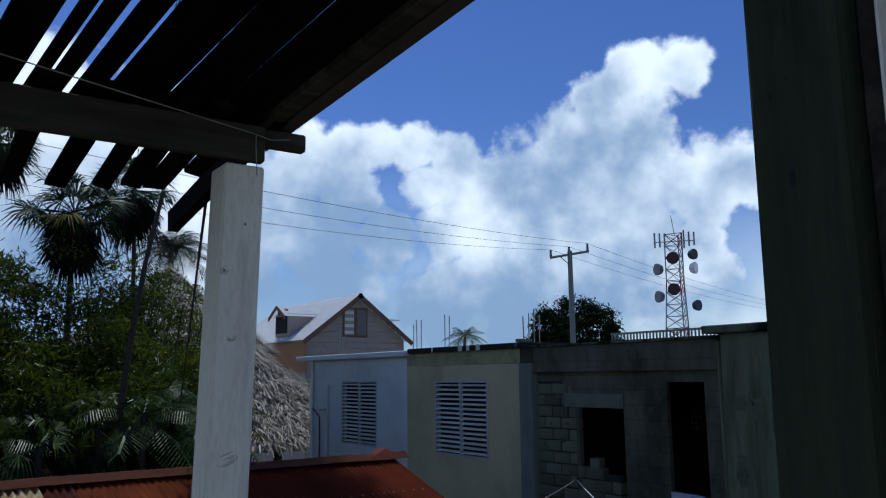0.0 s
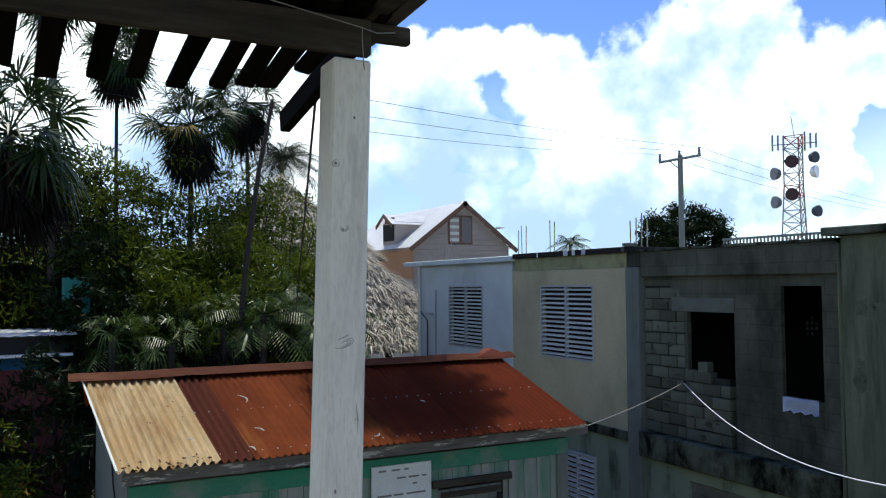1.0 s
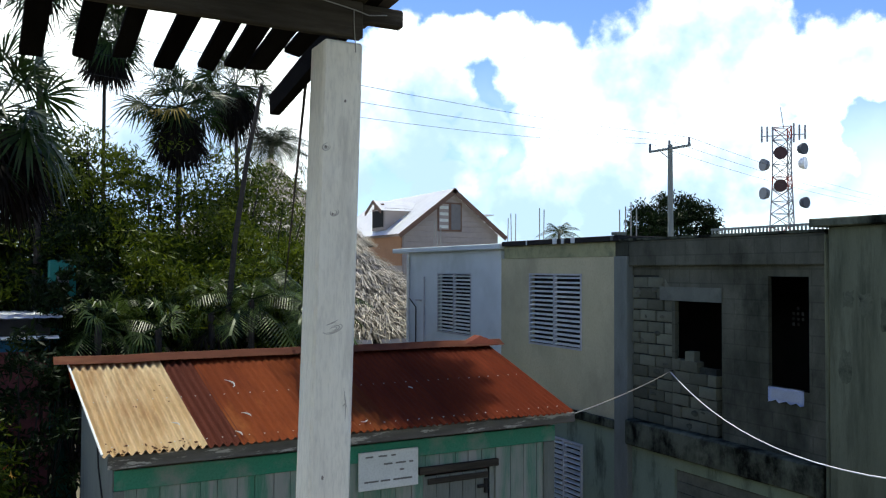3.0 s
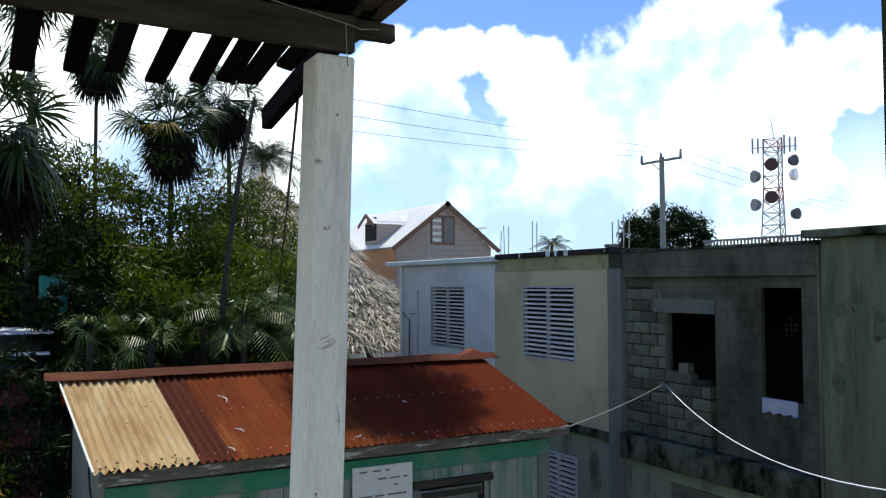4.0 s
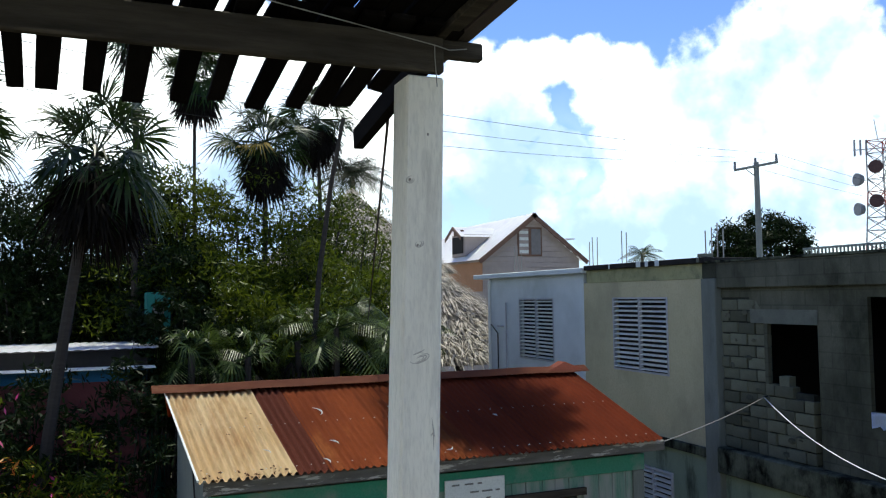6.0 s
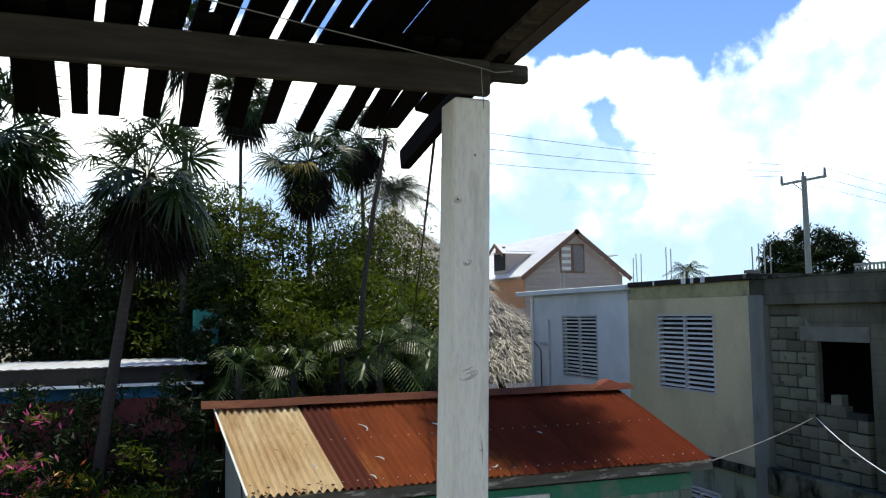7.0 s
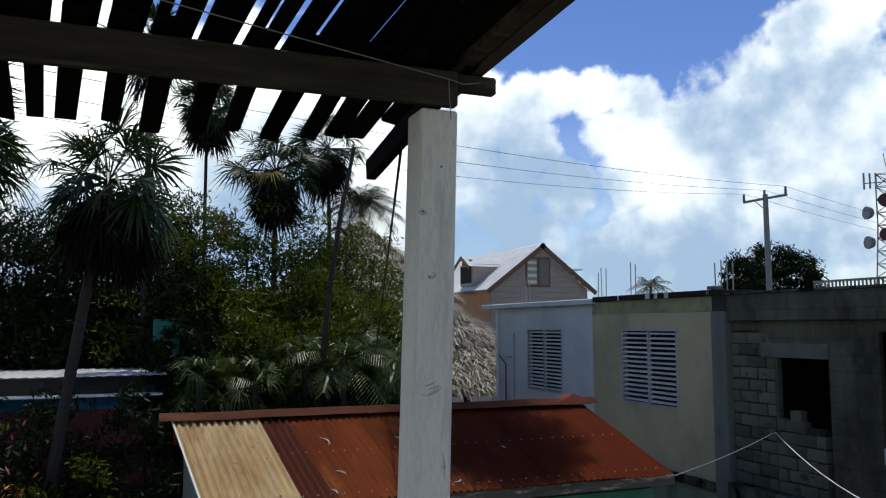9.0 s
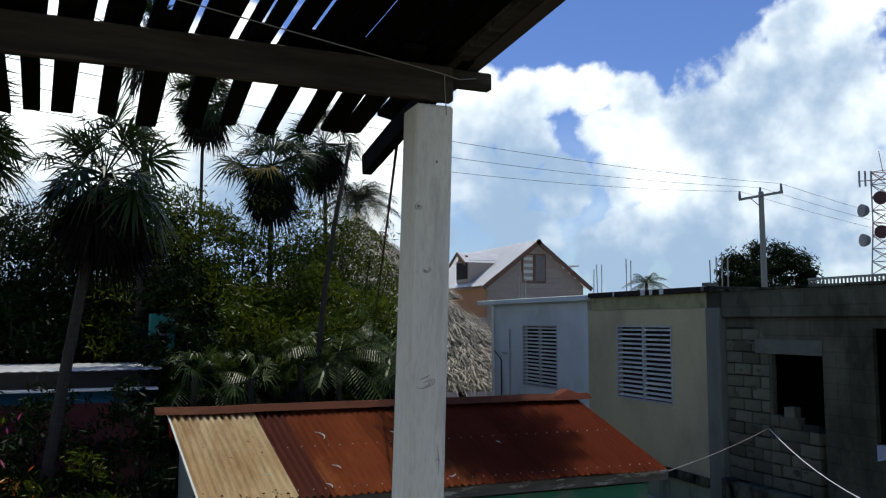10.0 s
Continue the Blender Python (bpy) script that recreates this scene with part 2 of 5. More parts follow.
M_rust_red = mat("deep red rusted sheet", (0.205, 0.042, 0.016), (0.12, 0.026, 0.013), scale=1.0, rough=0.9, fine=30, stretch=(2.0, 0.7, 1), stain=(0.33, 0.1, 0.03), stain_scale=0.9, stain_at=(0.56, 0.8), vary=0.2, spec=0.04)
M_rust_dark = mat("dark oxide-red sheet", (0.115, 0.034, 0.022), (0.16, 0.046, 0.027), scale=1.6, rough=0.85, fine=40, stretch=(2, 0.6, 1), spec=0.05)
M_tan = mat("tan-rusted galvanised sheet", (0.62, 0.425, 0.205), (0.74, 0.60, 0.36), scale=1.4, rough=0.7, fine=9, stretch=(3.2, 0.5, 1), stain=(0.34, 0.155, 0.045), stain_scale=1.5, stain_at=(0.52, 0.78), spec=0.08)
M_scab = mat("brown-black rust scab", (0.09, 0.04, 0.018), (0.05, 0.024, 0.012), scale=30, rough=0.95, spec=0.03)
M_cap = mat("rusted ridge sheet", (0.21, 0.08, 0.045), (0.12, 0.045, 0.03), scale=1.2, rough=0.85, fine=34, stretch=(1, 3, 3), stain=(0.3, 0.15, 0.08), stain_at=(0.55, 0.8), spec=0.05)
M_green_board = mat("green-painted boards worn grey", (0.06, 0.21, 0.13), (0.17, 0.24, 0.19), scale=1.6, rough=0.85, stretch=(5, 5, 0.6), stain=(0.27, 0.28, 0.25), stain_at=(0.42, 0.6), fine=25)
M_green_beam = mat("fresh green trim", (0.035, 0.22, 0.13), (0.06, 0.2, 0.13), scale=2, rough=0.85, stain=(0.2, 0.22, 0.19), stain_at=(0.56, 0.7))
M_fascia = mat("rotten fascia board", (0.16, 0.15, 0.13), (0.08, 0.075, 0.065), scale=4, rough=0.95, stretch=(0.7, 4, 4), stain=(0.42, 0.4, 0.35), stain_scale=6, stain_at=(0.56, 0.62))
M_sign = mat("weathered white signboard", (0.7, 0.72, 0.68), (0.6, 0.62, 0.57), scale=4, rough=0.8, stain=(0.4, 0.36, 0.28), stain_scale=3, stain_at=(0.6, 0.75))
M_ink = mat("faded dark lettering", (0.16, 0.15, 0.13), (0.2, 0.2, 0.18))
M_knot = mat("grey-brown knot", (0.3, 0.27, 0.23), (0.18, 0.16, 0.135), scale=40)
M_scar = mat("bare scar in the paint", (0.56, 0.53, 0.46), (0.4, 0.375, 0.32), scale=35)
M_black = mat("black rubber", (0.015, 0.015, 0.015), (0.02, 0.02, 0.02), rough=0.6)
M_rope = mat("white nylon line", (0.75, 0.77, 0.8), (0.68, 0.7, 0.72), rough=0.6)
M_string = mat("dull galvanised wire", (0.32, 0.31, 0.28), (0.22, 0.21, 0.19), rough=0.6, metal=0.2)
M_cloth = mat("pale blue-white cloth", (0.68, 0.74, 0.84), (0.6, 0.66, 0.76), rough=0.95)
M_zinc = mat("bright galvanised roofing", (0.97, 0.97, 0.97), (0.93, 0.94, 0.95), scale=1.5, rough=0.35, metal=0.0, fine=2.0, stretch=(1, 3, 1), bump=0.05, spec=0.9)
M_clap = mat("pinkish grey clapboard", (0.4, 0.345, 0.315), (0.34, 0.295, 0.27), scale=3, rough=0.85)
M_trim_brown = mat("brown painted trim", (0.2, 0.12, 0.085), (0.15, 0.09, 0.065), rough=0.7)
M_orange_wall = mat("orange-brown painted wall", (0.42, 0.22, 0.12), (0.36, 0.19, 0.1), scale=3)
M_pane = mat("dusty grey window panel", (0.2, 0.19, 0.19), (0.15, 0.145, 0.145), rough=0.35)
# dark tones paint the shade between the straws
M_thatch_shade = mat("palm thatch darkened for inner shade", (0.16, 0.14, 0.11), (0.07, 0.06, 0.048), scale=8, rough=0.95, stain=(0.03, 0.026, 0.02), stain_scale=3, stain_at=(0.5, 0.65))
M_pole = mat("grey-green utility pole", (0.24, 0.26, 0.24), (0.18, 0.2, 0.185), stretch=(5, 5, 0.5))
# mast white is greyed so the lattice reads as backlit
M_mast_w = mat("white mast paint greyed for backlight", (0.34, 0.35, 0.38), (0.25, 0.26, 0.29), rough=0.6)
M_mast_r = mat("faded red mast paint", (0.4, 0.12, 0.1), rough=0.5)
M_dish_grey = mat("grey dish shroud", (0.2, 0.22, 0.25), rough=0.5)
M_dish_red = mat("maroon dish cover", (0.09, 0.05, 0.05), rough=0.6)
M_dish_dark = mat("dark dish back", (0.09, 0.1, 0.12), rough=0.6)
M_bark = mat("grey palm bark", (0.055, 0.048, 0.04), (0.035, 0.03, 0.026), scale=8, stretch=(1, 1, 4), rough=0.95)
M_bark_pale = mat("pale grey trunk bark", (0.2, 0.18, 0.16), (0.14, 0.125, 0.11), scale=8, stretch=(1, 1, 3), rough=0.95)
# crown and dead-leaf tones set near black so the palms read as backlit
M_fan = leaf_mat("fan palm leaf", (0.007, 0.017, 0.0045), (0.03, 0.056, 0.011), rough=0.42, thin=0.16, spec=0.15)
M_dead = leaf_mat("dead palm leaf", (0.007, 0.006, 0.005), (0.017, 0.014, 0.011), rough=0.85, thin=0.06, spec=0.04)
# lit copy of the palm leaf: sunlight is put into its lighter tone
M_fan_lit = leaf_mat("palm leaf brightened as sunlit", (0.008, 0.019, 0.005), (0.095, 0.14, 0.03), rough=0.4, thin=0.2, spec=0.14)
M_yellow_leaf = leaf_mat("yellowed palm leaf", (0.3, 0.22, 0.04), (0.4, 0.3, 0.06), rough=0.6, thin=0.25)
M_leaf = leaf_mat("broad green leaf", (0.012, 0.026, 0.003), (0.12, 0.15, 0.012), rough=0.45, thin=0.34, spec=0.08)
# shaded copy of the green leaf, the shade put into its colour
M_leaf_shade = leaf_mat("green leaf darkened for shade", (0.004, 0.0095, 0.003), (0.016, 0.029, 0.007), rough=0.5, thin=0.12, spec=0.06)
M_croton = leaf_mat("croton leaf in red and yellow", (0.5, 0.07, 0.03), (0.35, 0.32, 0.04), rough=0.45, thin=0.25)
M_bract = leaf_mat("magenta bougainvillea bract", (0.6, 0.06, 0.25), (0.5, 0.1, 0.2), rough=0.6, thin=0.3)
M_blue_wall = mat("bright blue painted wall", (0.03, 0.14, 0.3), (0.02, 0.1, 0.22), scale=2)
M_teal_wall = mat("teal painted wall", (0.03, 0.19, 0.165), (0.02, 0.13, 0.115), scale=2, stain=(0.02, 0.1, 0.09))
M_red_wall = mat("dull pink-red painted wall", (0.17, 0.055, 0.06), (0.11, 0.036, 0.04), scale=2, stain=(0.05, 0.02, 0.02))
M_sand = mat("trodden sandy soil and grass", (0.2, 0.17, 0.115), (0.13, 0.115, 0.075), scale=0.8, rough=0.95, stain=(0.04, 0.05, 0.018), stain_scale=0.12, stain_at=(0.45, 0.6))


# ---- builders ----
def mesh_of(bm, name, material, smooth=False):
    me = bpy.data.meshes.new(name)
    bmesh.ops.recalc_face_normals(bm, faces=bm.faces)
    bm.to_mesh(me)
    bm.free()
    me.materials.append(material)
    if smooth:
        me.polygons.foreach_set("use_smooth", [True] * len(me.polygons))
    return me


def part(name, bm, material, parent, label="", smooth=False):
    ob = new(name, mesh_of(bm, name, material, smooth))
    if parent:
        ob.parent = parent
        ob.matrix_parent_inverse = parent.matrix_basis.inverted()
    if label:
        ob["label"] = label
    return ob


def thing(name, place, label, category, group="", kind=""):
    ob = new(name)
    ob.empty_display_size = 0.1
    ob.matrix_basis = Matrix.Translation(place)
    return tagged(ob, label, category, group, kind)


def piece(name, me, m, parent):
    """A further object on a mesh that is already there."""
    ob = new(name, me)
    ob.parent = parent
    ob.matrix_parent_inverse = parent.matrix_basis.inverted()
    ob.matrix_basis = m
    return ob


def box(bm, lo, hi, bevel=0.0, m=None):
    """A box between two corners, its edges eased."""
    r = bmesh.ops.create_cube(bm, size=1)
    c = [(a + b) / 2 for a, b in zip(lo, hi)]
    d = [abs(b - a) for a, b in zip(lo, hi)]
    bmesh.ops.scale(bm, vec=d, verts=r["verts"])
    bmesh.ops.translate(bm, vec=c, verts=r["verts"])
    vs = r["verts"]
    if bevel:
        es = list({e for v in vs for e in v.link_edges})
        g = bmesh.ops.bevel(bm, geom=es, offset=min(bevel, min(d) * 0.3), segments=1, affect="EDGES")
        vs = list({v for f in g["faces"] for v in f.verts} | {v for v in vs if v.is_valid})
    if m is not None:
        bmesh.ops.transform(bm, matrix=m, verts=vs)
    return bm


def boxes(*specs, bevel=0.0):
    bm = bmesh.new()
    for lo, hi in specs:
        box(bm, lo, hi, bevel)
    return bm


def tube(bm, pts, radii, seg=8):
    """A tapering round bar along a row of points."""
    pts = [Vector(p) for p in pts]
    rings = []
    for i, p in enumerate(pts):
        d = (pts[min(i + 1, len(pts) - 1)] - pts[max(i - 1, 0)]).normalized()
        a = d.orthogonal().normalized() if i == 0 else (rings_a - rings_a.dot(d) * d).normalized()
        rings_a = a
        b = d.cross(a)
        r = radii[i] if isinstance(radii, (list, tuple)) else radii
        rings.append([bm.verts.new(p + r * (math.cos(k * math.tau / seg) * a + math.sin(k * math.tau / seg) * b)) for k in range(seg)])
    for u, v in zip(rings, rings[1:]):
        for k in range(seg):
            bm.faces.new((u[k], u[(k + 1) % seg], v[(k + 1) % seg], v[k]))
    bm.faces.new(rings[0][::-1])
    bm.faces.new(rings[-1])
    return bm


def arc(a, b, sag, n=16):
    a, b = Vector(a), Vector(b)
    return [a.lerp(b, i / n) - Vector((0, 0, 4 * sag * (i / n) * (1 - i / n))) for i in range(n + 1)]


def quads(name, P, material, parent, label=""):
    """Many loose faces in one mesh: P is (n, k, 3)."""
    P = np.asarray(P, float)
    n, k = P.shape[:2]
    me = bpy.data.meshes.new(name)
    me.vertices.add(n * k)
    me.vertices.foreach_set("co", (P - np.array(parent.matrix_basis.translation) * 0).reshape(-1))
    me.loops.add(n * k)
    me.loops.foreach_set("vertex_index", np.arange(n * k))
    me.polygons.add(n)
    me.polygons.foreach_set("loop_start", np.arange(0, n * k, k))
    me.update(calc_edges=True)
    me.materials.append(material)
    ob = new(name, me)
    ob.parent = parent
    ob.matrix_parent_inverse = parent.matrix_basis.inverted()
    if label:
        ob["label"] = label
    return ob


rng = np.random.default_rng(7)
GROUND = -0.4

# ---- ground ----
bm = bmesh.new()
N = 60
grid = {}
for i in range(N + 1):
    for j in range(N + 1):
        u, v = (i / N * 2 - 1), (j / N * 2 - 1)
        x, y = math.copysign(abs(u) ** 2.4, u) * 2500, math.copysign(abs(v) ** 2.4, v) * 2500 + 10
        near = math.exp(-(x * x + y * y) / 900)
        grid[i, j] = bm.verts.new((x, y, GROUND + 0.05 * near * noise.noise((x * 0.5, y * 0.5, 0)) - 0.03))
for i in range(N):
    for j in range(N):
        bm.faces.new((grid[i, j], grid[i + 1, j], grid[i + 1, j + 1], grid[i, j + 1]))
tagged(part("ground", bm, M_sand, None), "pale trodden sandy ground with patches of grass", "ground", kind="structure")

# ---- the porch that the camera stands on ----
FLOOR = 3.2
bm = bmesh.new()
for i in range(46):
    y = -4.5 + i * 0.125
    box(bm, (-5.6, y, FLOOR - 0.04), (-0.6, y + 0.118, FLOOR), 0.004)
tagged(part("porch_floor", bm, M_porch_floor, None), "worn grey timber deck of an upper porch", "floor", kind="structure")
bm = boxes(((-5.6, -4.5, FLOOR - 0.22), (-5.5, 1.25, FLOOR - 0.045)), ((-0.7, -4.5, FLOOR - 0.22), (-0.6, 1.25, FLOOR - 0.045)), ((-5.5, 1.1, FLOOR - 0.22), (-0.7, 1.2, FLOOR - 0.045)),
           ((-5.6, -2.9, GROUND - 0.1), (-5.45, -2.75, FLOOR - 0.225)), ((-0.75, -2.9, GROUND - 0.1), (-0.6, -2.75, FLOOR - 0.225)),
           ((-5.6, 1.05, GROUND - 0.1), (-5.45, 1.2, FLOOR - 0.225)), ((-0.75, 1.05, GROUND - 0.1), (-0.6, 1.2, FLOOR - 0.225)))
tagged(part("porch_frame", bm, M_grey_wood, None), "grey timber joists and stilts under the porch", "frame", kind="structure")
# house wall behind and beside the camera
# never in view; made white to reflect light onto the porch post
bm = bmesh.new()
for i in range(32):
    x = -5.6 + i * 0.152
    box(bm, (x, -4.62, FLOOR), (x + 0.146, -4.55, 6.2), 0.006)
tagged(part("wall_south", bm, M_white_post, None), "old board wall of the house, white to bounce light onto the porch", "wall", kind="structure")

post = thing("porch_post", (-0.86, 1.0, FLOOR), "square white-painted timber porch post with dark knots", "post")
bm = bmesh.new()
box(bm, (-0.07, -0.05, 0), (0.07, 0.09, 2.336), 0.008)
for v in bm.verts:
    k = v.co.z / 2.31
    v.co.x = v.co.x * (1.06 - 0.06 * k) + 0.06 * k - 0.006
    v.co.z += 0
bmesh.ops.transform(bm, matrix=Matrix.Translation((-0.86, 1.0, FLOOR)), verts=bm.verts)
part("shaft", bm, M_white_post, post)



def knot(parent, x, y, z, rx, rz, face="y", material=None):
    """A dark knot, a low oval boss on the face of a post."""
    bm = bmesh.new()
    bmesh.ops.create_uvsphere(bm, u_segments=10, v_segments=6, radius=1)
    m = Matrix.Translation((x, y, z)) @ (Matrix.Diagonal((rx, 0.0022, rz, 1)) if face == "y" else Matrix.Diagonal((0.0022, rx, rz, 1)))
    bmesh.ops.transform(bm, matrix=m, verts=bm.verts)
    part("knot", bm, material or M_knot, parent)


for kx, kz, rx, rz in ((-0.80, 5.33, 0.006, 0.008), (-0.868, 5.17, 0.009, 0.007), (-0.842, 4.945, 0.006, 0.007), (-0.79, 4.30, 0.005, 0.009), (-0.87, 4.07, 0.006, 0.011)):
    knot(post, kx, 0.9515, kz, rx, rz)
def whorl(parent, x, y, z, rx, rz, turn, turns=3):
    """Grain that runs round an old knot: nested oval ridges on the front of a post."""
    for k in range(turns):
        f = 1 - k / (turns + 0.4)
        pts = []
        for i in range(15):
            a = i / 14 * math.tau * 0.86 + turn + k * 0.7
            pts.append((x + math.cos(a) * rx * f, y, z + math.sin(a) * rz * f + 0.25 * rx * math.cos(a) * f))
        part("knot", tube(bmesh.new(), pts, [0.0012 + 0.0016 * math.sin(math.pi * i / 14) for i in range(15)], 5), M_scar, parent)


whorl(post, -0.838, 0.9514, 4.56, 0.034, 0.014, 2.6, 3)
whorl(post, -0.835, 0.9512, 4.95, 0.015, 0.011, 2.0, 2)
whorl(post, -0.865, 0.9512, 5.17, 0.014, 0.012, 1.0, 2)
for x0, z0, x1, z1, w in ((-0.862, 4.573, -0.82, 4.59, 0.003), (-0.797, 4.36, -0.792, 4.25, 0.0025), (-0.80, 4.30, -0.79, 4.32, 0.003)):
    part("scar", tube(bmesh.new(), [(x0, 0.9505, z0), ((x0 + x1) / 2 + 0.004, 0.9495, (z0 + z1) / 2), (x1, 0.9505, z1)], [w * 0.4, w, w * 0.3], 6), M_scar, post)

post2 = thing("corner_post", (-0.77, -1.0, FLOOR), "square painted timber post at the corner of the house", "post")
part("shaft", boxes(((-0.77, -1.073, FLOOR), (-0.63, -0.94, 6.05)), bevel=0.008), M_corner_shade, post2)
for ky, kz, rx, rz in ((-1.0, 5.08, 0.008, 0.02), (-0.975, 5.2, 0.005, 0.01), (-1.02, 5.24, 0.004, 0.004), (-1.0, 5.22, 0.004, 0.003)):
    knot(post2, -0.7685, ky, kz, rx, rz, "x", M_black)
# dark strip stands in for the shaded recess between post and wall
part("fillet", boxes(((-0.715, -1.112, FLOOR), (-0.65, -1.075, 6.05)), bevel=0.004), M_grey_wood, post2, "dark strip standing for the shaded gap beside the post")
# white strip paints the light along the next board's edge
part("edge_strip", boxes(((-0.742, -1.118, FLOOR), (-0.70, -1.1135, 6.05)), bevel=0.001), M_white_post, post2, "thin white strip standing for the lit board edge")
bm = bmesh.new()
for i in range(8):
    y = -1.125 - i * 0.15
    box(bm, (-0.70, y - 0.145, FLOOR), (-0.655, y, 6.05), 0.006)
tagged(part("wall_east", bm, M_corner_shade, None), "old painted board wall beside the porch", "wall", kind="structure")

beam = thing("porch_beam", (-3.5, 0.95, 5.54), "weathered grey timber beam of two planks on the porch posts", "beam")
part("plank", boxes(((-6.2, 0.95, 5.552), (-0.735, 0.99, 5.68)), bevel=0.006), M_grey_wood, beam)
part("plank", boxes(((-6.2, 0.995, 5.625), (-0.562, 1.035, 5.69)), bevel=0.006), M_grey_wood, beam)
far_post = copy_thing(post, Matrix.Translation((-5.6, 1.0, FLOOR)))

# roof boards: they lie on the beam and run out past it, falling outward
ROOF = (-0.115, 0.985, -0.15)


def roof_z(y):
    return 5.847 - 0.155 * y


def roof_board(name, x_tip, y_tip, width, material, parent, thick=0.022, back=-0.75, lift=0.0, skew=0.115):
    bm = bmesh.new()
    L = (y_tip - back) / 0.985
    box(bm, (-width / 2, -L, 0), (width / 2, 0, thick), 0.003)
    # sawn by hand: tip not square, edges not quite straight
    jag, taper = random.uniform(-0.018, 0.018), random.uniform(-0.05, 0.05)
    for v in bm.verts:
        k = 1 + v.co.y / L
        v.co.y += jag * v.co.x / width * 2 * k
        v.co.x *= 1 + taper * (k - 0.5)
    ang = math.atan2(skew, 0.985)
    m = Matrix.Translation((x_tip, y_tip, roof_z(y_tip) + lift)) @ Matrix.Rotation(ang, 4, "Z") @ Matrix.Rotation(-math.atan(0.155 * 0.985), 4, "X")
    bmesh.ops.transform(bm, matrix=m, verts=bm.verts)
    return part(name, bm, material, parent)


roof = thing("porch_roof", (-3, 1, 5.7), "open porch roof of dark gappy boards", "roof", kind="structure")
# tip x, tip y, width, skew
TIPS = ((-2.247, 1.794, 0.072, 0.063), (-2.137, 1.754, 0.06, 0.074), (-2.032, 1.751, 0.078, 0.09), (-1.873, 1.743, 0.066, 0.068), (-1.725, 1.817, 0.08, 0.04), (-1.547, 1.783, 0.075, 0.02),
        (-1.41, 1.731, 0.066, 0.012), (-1.247, 1.79, 0.078, 0.028), (-1.087, 1.746, 0.07, 0.0), (-0.985, 1.70, 0.08, 0.0), (-0.895, 1.69, 0.085, 0.02), (-0.80, 1.5, 0.075, 0.05))
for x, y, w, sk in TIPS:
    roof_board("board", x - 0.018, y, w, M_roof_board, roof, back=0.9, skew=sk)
GAPS = [(-2.247, 0.03), (-2.046, 0.03), (-1.915, 0.03), (-1.784, 0.024), (-1.724, 0.022), (-1.632, 0.022), (-1.497, 0.03), (-1.437, 0.018), (-1.364, 0.026), (-1.27, 0.022),
        (-1.18, 0.009), (-1.09, 0.012), (-0.995, 0.007), (-0.92, 0.013), (-0.83, 0.006), (-0.755, 0.004)]
g = -2.247
while g > -5.6:
    g -= random.uniform(0.085, 0.14)
    GAPS.insert(0, (g, random.uniform(0.018, 0.03)))
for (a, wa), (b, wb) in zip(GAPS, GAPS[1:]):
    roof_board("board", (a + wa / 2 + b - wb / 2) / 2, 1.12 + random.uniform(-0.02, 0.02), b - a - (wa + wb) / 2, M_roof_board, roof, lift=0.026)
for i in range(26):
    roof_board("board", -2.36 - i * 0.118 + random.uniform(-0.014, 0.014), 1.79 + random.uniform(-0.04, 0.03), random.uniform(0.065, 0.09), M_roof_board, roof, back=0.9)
roof_board("edge_board", -0.662, 1.2, 0.062, M_peel, roof, lift=0.004)
rafter = thing("rafter", (-0.7, 0.5, 5.6), "dark timber rafter running out over the beam", "rafter")
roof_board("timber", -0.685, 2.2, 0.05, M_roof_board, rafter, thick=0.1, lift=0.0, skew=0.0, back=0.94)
roof_board("timber", -0.72, 1.06, 0.06, M_grey_wood, rafter, thick=0.09, lift=0.0)

# string along the beam and hanging down the post
line = thing("string", (-0.8, 0.93, 5.66), "thin pale wire strung under the porch roof", "wire")
part("strand", tube(bmesh.new(), [(-4.2, 0.55, 5.98), (-2.1, 0.72, 5.75), (-0.775, 0.935, 5.642), (-0.72, 0.94, 5.632), (-0.63, 0.99, 5.66)], 0.0022, 5), M_string, line)
part("strand", tube(bmesh.new(), [(-0.775, 0.938, 5.642), (-0.772, 0.945, 5.60), (-0.765, 0.945, 5.5)], 0.0018, 5), M_string, line)
cable = thing("hanging_cable", (-0.7, 1.7, 5.56), "slack black cable hanging from the porch roof", "cable")
part("strand", tube(bmesh.new(), arc((-0.69, 1.7, 5.60), (1.72, 10.0, 4.42), 0.0), 0.007, 6), M_black, cable)

# ---- the shed with the rusted roof ----
shed = thing("shed", (0.9, 6.4, GROUND), "small green-grey board shed with a rusted corrugated roof", "shed")
EY, EZ, RY, RZ = 4.58, 3.425, 6.42, 3.895


def shed_x(x, v):
    """The eave is a little shorter than the ridge."""
    return x + v * (-0.14 + (x + 1.223) / 4.145 * 0.30)


